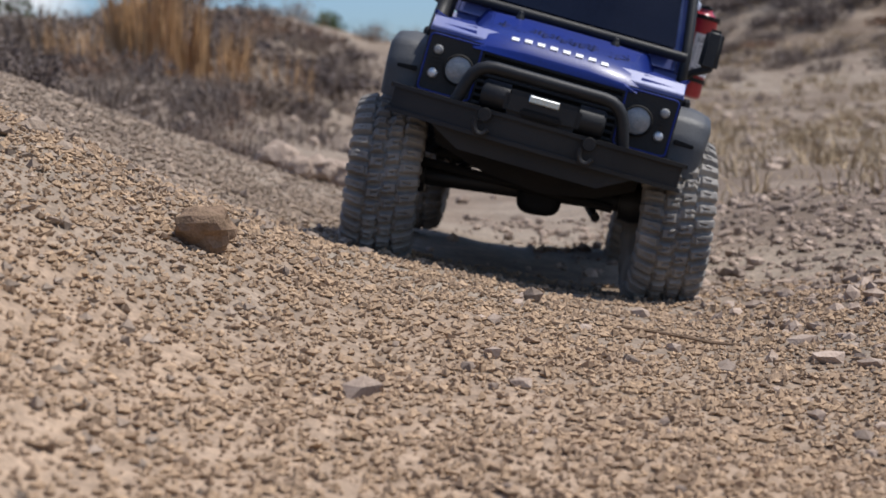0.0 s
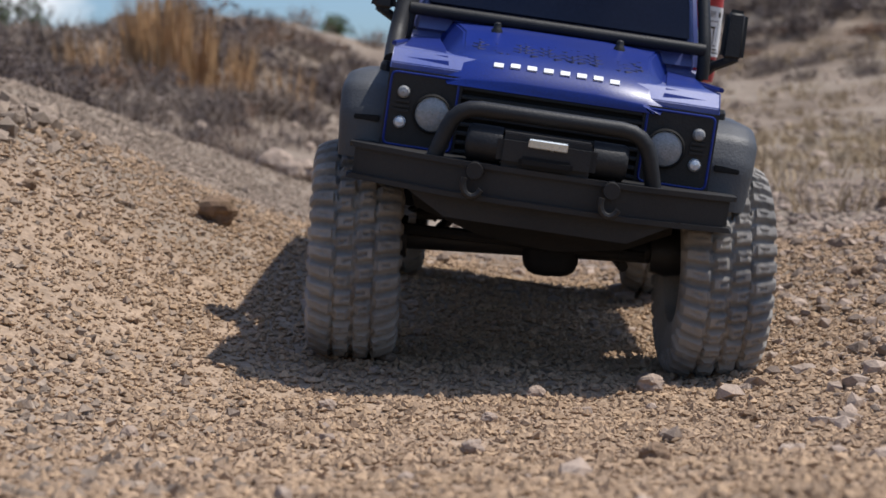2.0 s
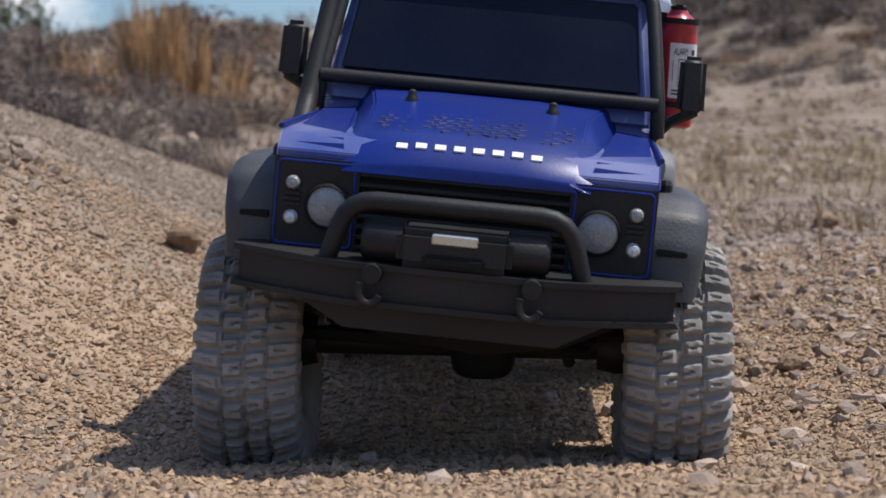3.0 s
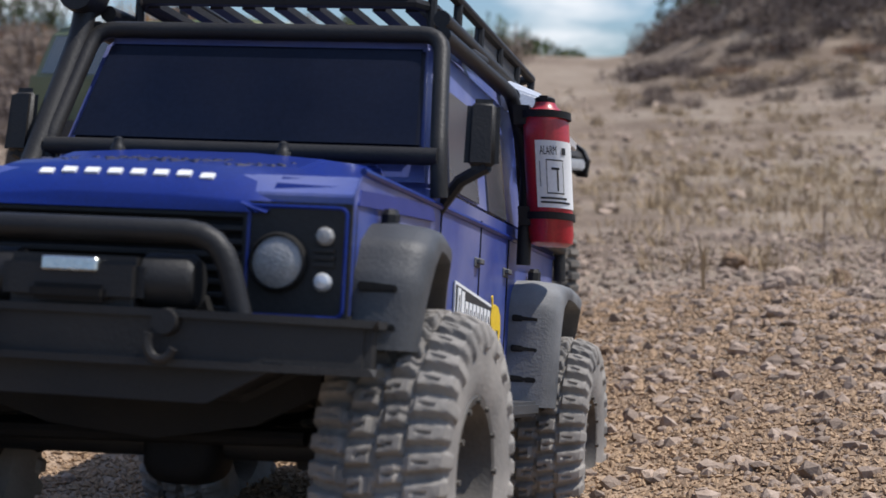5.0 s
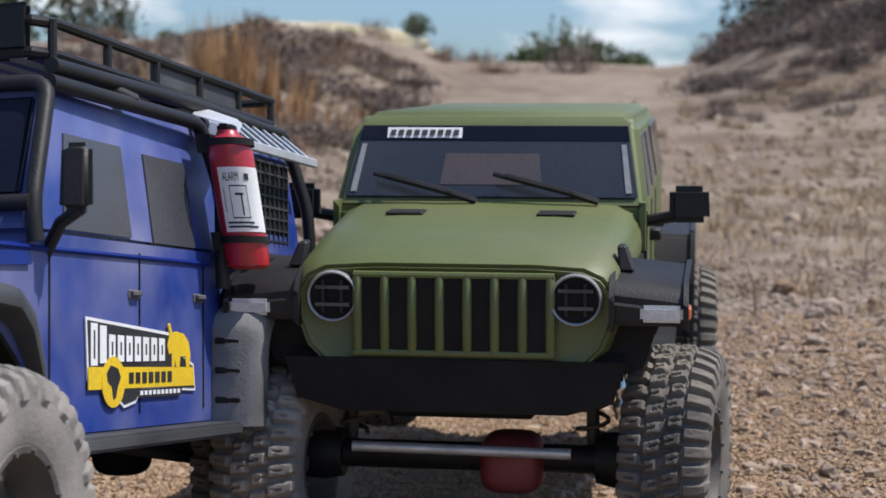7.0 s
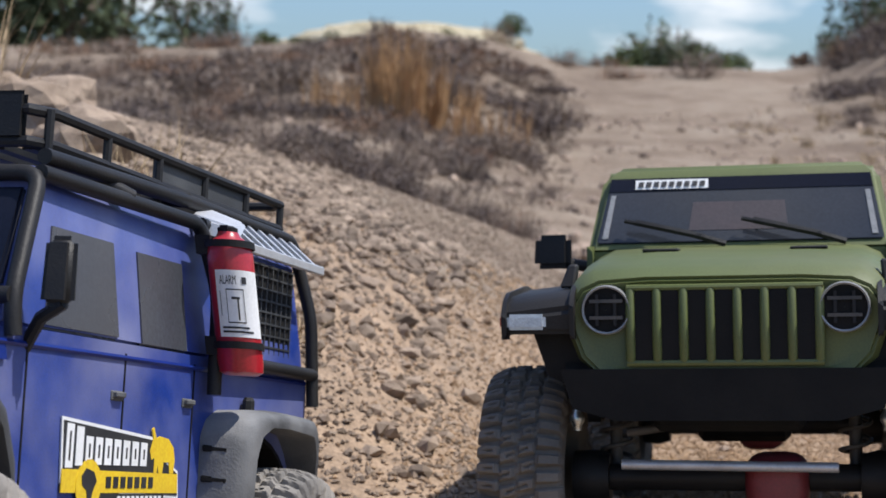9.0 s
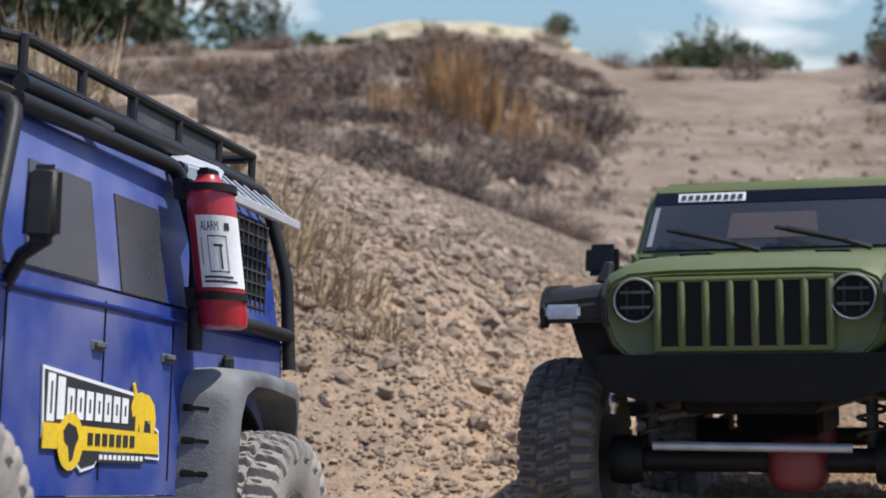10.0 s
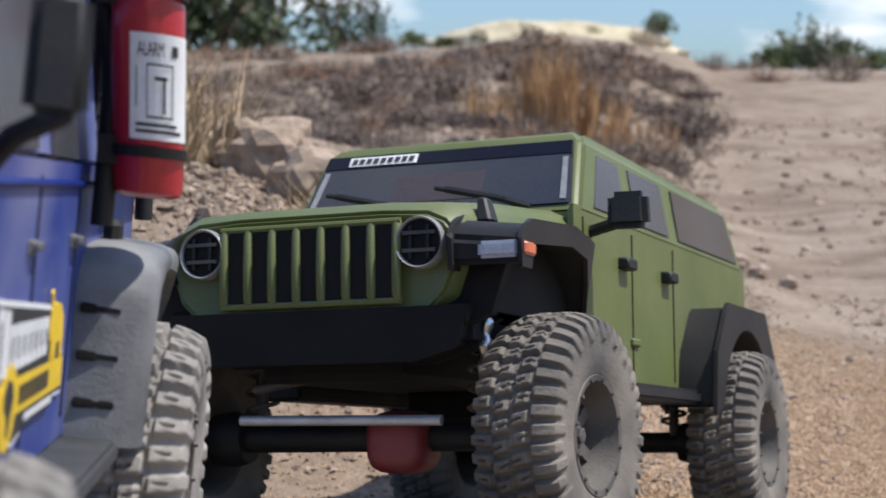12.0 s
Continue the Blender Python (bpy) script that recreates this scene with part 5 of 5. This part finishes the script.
for i, (x, y, r, h) in enumerate(((2.62, 9.5, .22, .05), (3.0, 9.9, .2, .06), (2.0, 7.9, .07, .04), (3.4, 9.6, .3, .06), (2.3, 8.6, .12, .04))):
    shrub(x, y, r, h, 140 + i, brown_m, "low brown bush beside the track", 420)
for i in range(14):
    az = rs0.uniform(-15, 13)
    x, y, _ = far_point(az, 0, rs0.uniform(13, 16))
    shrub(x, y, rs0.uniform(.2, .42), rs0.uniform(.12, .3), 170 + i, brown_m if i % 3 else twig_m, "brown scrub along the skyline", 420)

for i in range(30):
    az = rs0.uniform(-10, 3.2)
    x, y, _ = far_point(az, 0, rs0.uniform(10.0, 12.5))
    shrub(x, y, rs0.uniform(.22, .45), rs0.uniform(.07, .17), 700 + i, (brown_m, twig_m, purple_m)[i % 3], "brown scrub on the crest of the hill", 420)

# straw beside the track
for i in range(46):
    x, y = rs0.uniform(0.42, 1.5), rs0.uniform(0.95, 3.2)
    if x < 0.40 + 0.10 * y:
        continue
    tuft("grass_tuft", x, y, rs0.uniform(.02, .07), rs0.uniform(.02, .06), 60, straw_m, "tuft of dry straw-coloured grass", "grass", 200 + i, 0.9, 0.0016, 0.9, "dry grass")
for i, (x, y, h) in enumerate(((-0.36, 0.27, .06), (-0.40, 0.33, .08), (-0.33, 0.34, .05), (-0.42, 0.40, .09), (-0.37, 0.44, .06), (-0.46, 0.34, .08), (-0.31, 0.27, .03))):
    tuft("grass_tuft", x, y, h * 1.15, .035, 130, straw_m, "tangled tuft of dry straw leaning on the bank", "grass", 260 + i, 1.15, 0.0015, 0.6, "dry grass")
for i, (x, y) in enumerate(((-0.62, 0.60), (-0.68, 0.66), (-0.66, 0.54), (-0.73, 0.62))):
    tuft("grass_tuft", x, y, .15, .035, 90, straw_m, "tall pale dry stalks on the bank top", "grass", 280 + i, 0.4, 0.0022, 0.5, "dry grass")
tuft("dry_stalk", 0.53, 1.02, .075, .003, 3, straw_m, "single pale dry stalk", "stalk", 290, 0.12, .003)
tuft("dry_stalk", 0.80, 1.55, .10, .004, 5, twig_m, "thin grey dry twig", "stalk", 291, 0.7, .003)
shrub(0.50, 0.90, .035, .022, 292, purple_m, "small grey-purple dry plant in the gravel", 260)

# thin dry grass over the open ground, past counting
rs1 = np.random.RandomState(5)
GV, GF, at_ = [], [], 0
for i in range(620):
    y = rs1.uniform(1.4, 9.5)
    x = rs1.uniform(0.16, 0.42) * y + rs1.uniform(-.1, .5)
    if wave(np.array(x), np.array(y), 2.2, 8) < rs1.uniform(-.45, .25):
        continue
    V, F = blades(26, rs1.uniform(.02, .07), rs1.uniform(.012, .04) * (1 + .1 * y), .8, .0013 + .0005 * y, rs1, .8)
    V = V + np.array([x, y, gz(x, y)])
    GV.append(V)
    GF += [[int(q) + at_ for q in f] for f in F]
    at_ += len(V)
tagged(mesh_of("dry_grass", np.concatenate(GV), GF, straw_m), "thin dry straw-coloured grass on the open ground", "grass", kind="stuff")

GV, GF, at_ = [], [], 0
for i in range(2000):
    y = rs1.uniform(2.6, 12.0)
    x = rs1.uniform(-0.36, 0.05) * y - rs1.uniform(0, .2)
    if wave(np.array(x), np.array(y), 1.6, 18) < rs1.uniform(-.6, .15):
        continue
    V, F = blades(24, rs1.uniform(.02, .09), rs1.uniform(.012, .04) * (1 + .12 * y), .8, .0016 + .0006 * y, rs1, .8)
    GV.append(V + np.array([x, y, gz(x, y)]))
    GF += [[int(q) + at_ for q in f] for f in F]
    at_ += len(V)
tagged(mesh_of("dry_scrub", np.concatenate(GV), GF, twig_m), "low grey-brown dry scrub over the hillside", "scrub", kind="stuff")

# far skyline: pale hill, trees and bushes
bm = bmesh.new()
bmesh.ops.create_icosphere(bm, subdivisions=4, radius=1)
for v in bm.verts:
    n_ = noise.noise(v.co * 3) * .25 + noise.noise(v.co * 8) * .1
    v.co = Vector((v.co.x * 5.6 * (1 + n_), v.co.y * 3, v.co.z * (1.3 + n_)))
UNIT[0] = 1.0
hill = part("far_hill", bm, pale_m, None, smooth=True)
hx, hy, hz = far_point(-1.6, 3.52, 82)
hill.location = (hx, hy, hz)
tagged(hill, "pale sunlit rocky hill far away", "hill", kind="structure")
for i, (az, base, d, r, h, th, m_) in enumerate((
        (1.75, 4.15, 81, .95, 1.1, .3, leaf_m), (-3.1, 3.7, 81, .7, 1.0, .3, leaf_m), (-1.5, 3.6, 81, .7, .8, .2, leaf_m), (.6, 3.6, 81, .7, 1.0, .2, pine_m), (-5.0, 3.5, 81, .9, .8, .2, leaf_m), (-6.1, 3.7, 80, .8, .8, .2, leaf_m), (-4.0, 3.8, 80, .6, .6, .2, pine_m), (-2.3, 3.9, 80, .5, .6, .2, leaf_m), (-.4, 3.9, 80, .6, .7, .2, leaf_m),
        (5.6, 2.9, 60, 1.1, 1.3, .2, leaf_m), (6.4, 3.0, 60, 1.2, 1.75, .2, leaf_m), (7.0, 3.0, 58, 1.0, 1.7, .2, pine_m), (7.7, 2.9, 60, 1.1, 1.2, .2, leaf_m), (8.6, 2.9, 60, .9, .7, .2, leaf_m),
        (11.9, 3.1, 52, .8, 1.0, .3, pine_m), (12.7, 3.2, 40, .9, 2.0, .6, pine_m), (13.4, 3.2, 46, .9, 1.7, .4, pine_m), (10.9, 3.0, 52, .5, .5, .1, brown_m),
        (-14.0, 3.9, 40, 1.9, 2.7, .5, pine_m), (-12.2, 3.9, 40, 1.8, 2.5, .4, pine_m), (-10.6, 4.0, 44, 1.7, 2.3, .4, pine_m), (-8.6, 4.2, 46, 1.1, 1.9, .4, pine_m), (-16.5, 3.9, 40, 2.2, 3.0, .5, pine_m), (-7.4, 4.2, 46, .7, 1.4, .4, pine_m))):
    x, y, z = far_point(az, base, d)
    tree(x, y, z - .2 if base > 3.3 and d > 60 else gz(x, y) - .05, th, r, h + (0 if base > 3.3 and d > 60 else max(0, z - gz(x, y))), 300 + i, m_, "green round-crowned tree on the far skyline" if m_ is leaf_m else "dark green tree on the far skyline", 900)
UNIT[0] = 0.001


# ---- single stones ----
def stone(x, y, r, seed, material=stone_m, label="loose tan stone on the track", flat=.75, sub=3, sink=.3):
    bm = rock_shape(r, sub, seed, flat, .38)
    UNIT[0] = 1.0
    ob = part("stone", bm, material, None, smooth=sub < 3)
    UNIT[0] = 0.001
    ob.location = (x, y, gz(x, y) + r * flat * (1 - sink))
    return tagged(ob, label, "stone", "loose stones")


stone(-0.035, 0.80, .014, 1, clod_m, "rough brown lump of earth on the bank", .8)
for i, (x, y, r) in enumerate(((-.19, 1.13, .010), (.19, .42, .011), (.13, .40, .008), (.215, .33, .007), (-.05, .27, .006), (.27, .49, .006), (-.14, .65, .008), (.10, .33, .006), (.03, .36, .006), (.33, .42, .012), (.40, .55, .01), (.08, .21, .007), (.14, .17, .008),
                                 (.60, .98, .020), (.57, .92, .013), (.70, 1.15, .016), (.46, .60, .009), (.52, .72, .010), (.38, .68, .008), (-.02, .18, .004), (.05, .12, .005), (.65, 1.4, .02))):
    stone(x, y, r * (.62 if x < .42 else .8), 10 + i, stone_m if i % 3 else clod_m, "loose tan stone in the gravel")
for i, (x, y, r) in enumerate(((.0, 2.05, .028), (.04, 1.98, .022), (.07, 2.08, .025), (.11, 2.0, .020), (.02, 1.88, .016), (.16, 1.95, .018), (-.50, .52, .045), (-.57, .60, .05), (-.47, .46, .026), (-.58, .76, .045), (-.52, .70, .028))):
    stone(x, y, r, 60 + i, rubble_m if x < 0 else stone_m, "pale angular stone at the foot of the bank" if x > 0 else "grey angular stone on the bank")

# a thin dark twig lying on the gravel
UNIT[0] = 1.0
bm = bmesh.new()
tube(bm, [(0.165 + .014 * k, 0.86 - .004 * k + .002 * math.sin(k * 2.1), gz(0.165 + .014 * k, 0.86 - .004 * k) + .003) for k in range(5)], .0009, 6)
tagged(part("twig", bm, clod_m), "thin dark dry twig lying on the gravel", "twig")

# ---- the two model cars ----
UNIT[0] = 0.001
blue_thing, blue_wheels, blue_front, blue_rear = blue_car()
UNIT[0] = 0.001 * 1.1920
green_thing, green_wheels, green_front, green_rear = green_car()
UNIT[0] = 0.001


def glide(rows, t):
    """Straight-line place of a thing between its rows, for the roll of its wheels."""
    for (t0, a), (t1, b) in zip(rows, rows[1:]):
        if t <= t1:
            k = (t - t0) / (t1 - t0)
            return a.translation.lerp(b.translation, k), a.to_quaternion().slerp(b.to_quaternion(), k)
    return rows[-1][1].translation, rows[-1][1].to_quaternion()


def roll_wheels(thing, wheels, front, rear, rows, radius, leans, steers):
    ts = [r[0] for r in leans]
    spin, last = 0.0, None
    keys = [[] for _ in wheels]
    fr, rr = [], []
    f0, r0 = front.location.copy(), rear.location.copy()
    homes = [w.location.copy() for w in wheels]
    for k in range(361):
        t = k / 30
        p, q = glide(rows, t)
        fwd = q @ Vector((0, -1, 0))
        if last is not None:
            spin += max(-1.4, min(1.4, (p - last).dot(fwd) / radius))
        last = p
        lf = np.interp(t, ts, [r[1] for r in leans])
        lr = np.interp(t, ts, [r[2] for r in leans])
        st = np.interp(t, [r[0] for r in steers], [r[1] for r in steers])
        for i, w in enumerate(wheels):
            c, lean = (f0, lf) if i < 2 else (r0, lr)
            tilt = Matrix.Rotation(radians(lean), 4, "Y")
            d = homes[i] - c
            m = Matrix.Translation(c + tilt.to_3x3() @ d) @ tilt
            if i < 2:
                m = m @ Matrix.Rotation(radians(st), 4, "Z")
            keys[i].append((t, m @ Matrix.Rotation(spin, 4, "X")))
        if k % 15 == 0:
            fr.append((t, Matrix.Translation(f0) @ Matrix.Rotation(radians(lf), 4, "Y")))
            rr.append((t, Matrix.Translation(r0) @ Matrix.Rotation(radians(lr), 4, "Y")))
    for w, rows_ in zip(wheels, keys):
        walk(w, rows_)
    walk(front, fr)
    walk(rear, rr)


def motions():
    blue_rows = [
        (0, pose(0.1660, 1.3318, 0.1446, 1.58, 17.00, -8.82)),
        (0.5, pose(0.1560, 1.2502, 0.1460, 2.67, 17.13, -7.63)),
        (1, pose(0.1861, 1.0807, 0.1415, 2.92, 15.55, -13.08)),
        (1.5, pose(0.1540, 0.8592, 0.1388, 3.91, 12.89, -6.04)),
        (2, pose(0.1506, 0.6616, 0.1261, 4.29, 9.36, -6.51)),
        (2.5, pose(0.1287, 0.4770, 0.1099, 4.21, 7.27, -7.34)),
        (4.3, pose(0.2070, 0.3450, 0.1200, 5.62, 6.00, -14.00)),
        (4.5, pose(0.1940, 0.3119, 0.1069, 5.62, 5.79, -14.43)),
        (5, pose(0.1470, 0.1770, 0.1014, -6.87, 1.63, -16.47)),
        (5.5, pose(0.1021, 0.0793, 0.1103, -7.92, -2.63, -15.16)),
        (6, pose(0.0639, 0.0449, 0.1196, -5.59, -2.68, -15.70)),
        (6.5, pose(0.0169, -0.0034, 0.1218, -5.26, -3.41, -16.45)),
        (8.5, pose(-0.3840, -0.2128, 0.1098, -6.07, -0.84, -22.00)),
        (9, pose(-0.4059, -0.2539, 0.1142, -9.69, -1.25, -16.44)),
        (9.5, pose(-0.4307, -0.3570, 0.1266, -9.85, 1.76, -13.74)),
        (10, pose(-0.4508, -0.4608, 0.1558, -9.94, -1.85, -11.93)),
        (10.5, pose(-0.4495, -0.5999, 0.1856, -9.12, -2.92, -2.59)),
        (11, pose(-0.4319, -0.6716, 0.2045, -7.76, -3.16, 0.12)),
        (11.5, pose(-0.4252, -0.8008, 0.2255, -8.88, 2.70, 5.90)),
        (12, pose(-0.4294, -0.9292, 0.2361, -1.37, 4.74, 8.41)),
    ]
    walk(blue_thing, blue_rows)
    roll_wheels(blue_thing, blue_wheels, blue_front, blue_rear, blue_rows, 0.058,
                [(0, -8, -4), (0.5, -7, -4), (1.5, -8, -5), (2, -5, -4), (2.5, -5, -3), (4.5, -3, -2), (5.5, 1, 1), (12, 0, 0)], [(0, 4), (2.5, 4), (4.5, -4), (6.5, 0), (9.5, 0), (11.0, 10), (12, 6)])
    green_rows = [
        (0, pose(-0.98, 1.62, 0.42, 0, 0, 72)),
        (3.0, pose(-0.90, 1.56, 0.42, 0, 0, 72)),
        (3.7, pose(-0.38, 1.40, 0.33, 8, 0, 60)),
        (4.3, pose(-0.03, 1.18, 0.222, 12, 0, 47)),
        (4.5, pose(0.015, 1.07, 0.205, 10, 0, 45)),
        (4.7, pose(0.065, 0.97, 0.182, 7, 1, 41)),
        (5.0, pose(0.125, 0.87, 0.145, 3, 3, 33)),
        (5.5, pose(0.2380, 0.6296, 0.1360, 1.39, 3.56, 14.47)),
        (6, pose(0.2798, 0.5158, 0.1357, 0.83, 4.51, 1.96)),
        (6.5, pose(0.2606, 0.3737, 0.1198, 5.08, 2.18, -8.99)),
        (8.5, pose(0.0249, 0.1341, 0.1060, -5.13, -3.25, -11.78)),
        (9, pose(0.0274, 0.1269, 0.1093, -3.40, -2.74, -11.97)),
        (9.5, pose(0.0283, 0.1295, 0.1049, -4.26, -1.93, -11.81)),
        (10, pose(0.0052, 0.0688, 0.1117, -5.95, -3.31, -14.82)),
        (10.5, pose(-0.0463, -0.0268, 0.1182, -5.03, -3.37, -18.62)),
        (11, pose(-0.0965, -0.0871, 0.1306, -4.50, -5.47, -21.48)),
        (11.5, pose(-0.1647, -0.1757, 0.1343, -6.06, -5.57, -20.79)),
        (12, pose(-0.2506, -0.2640, 0.1509, -8.45, -4.92, -18.02)),
    ]
    walk(green_thing, green_rows)
    roll_wheels(green_thing, green_wheels, green_front, green_rear, green_rows, 0.075, [(0, 0, 0), (12, 0, 0)], [(0, 0), (4.5, -8), (6.0, -12), (8.5, 0), (12, -4)])


motions()
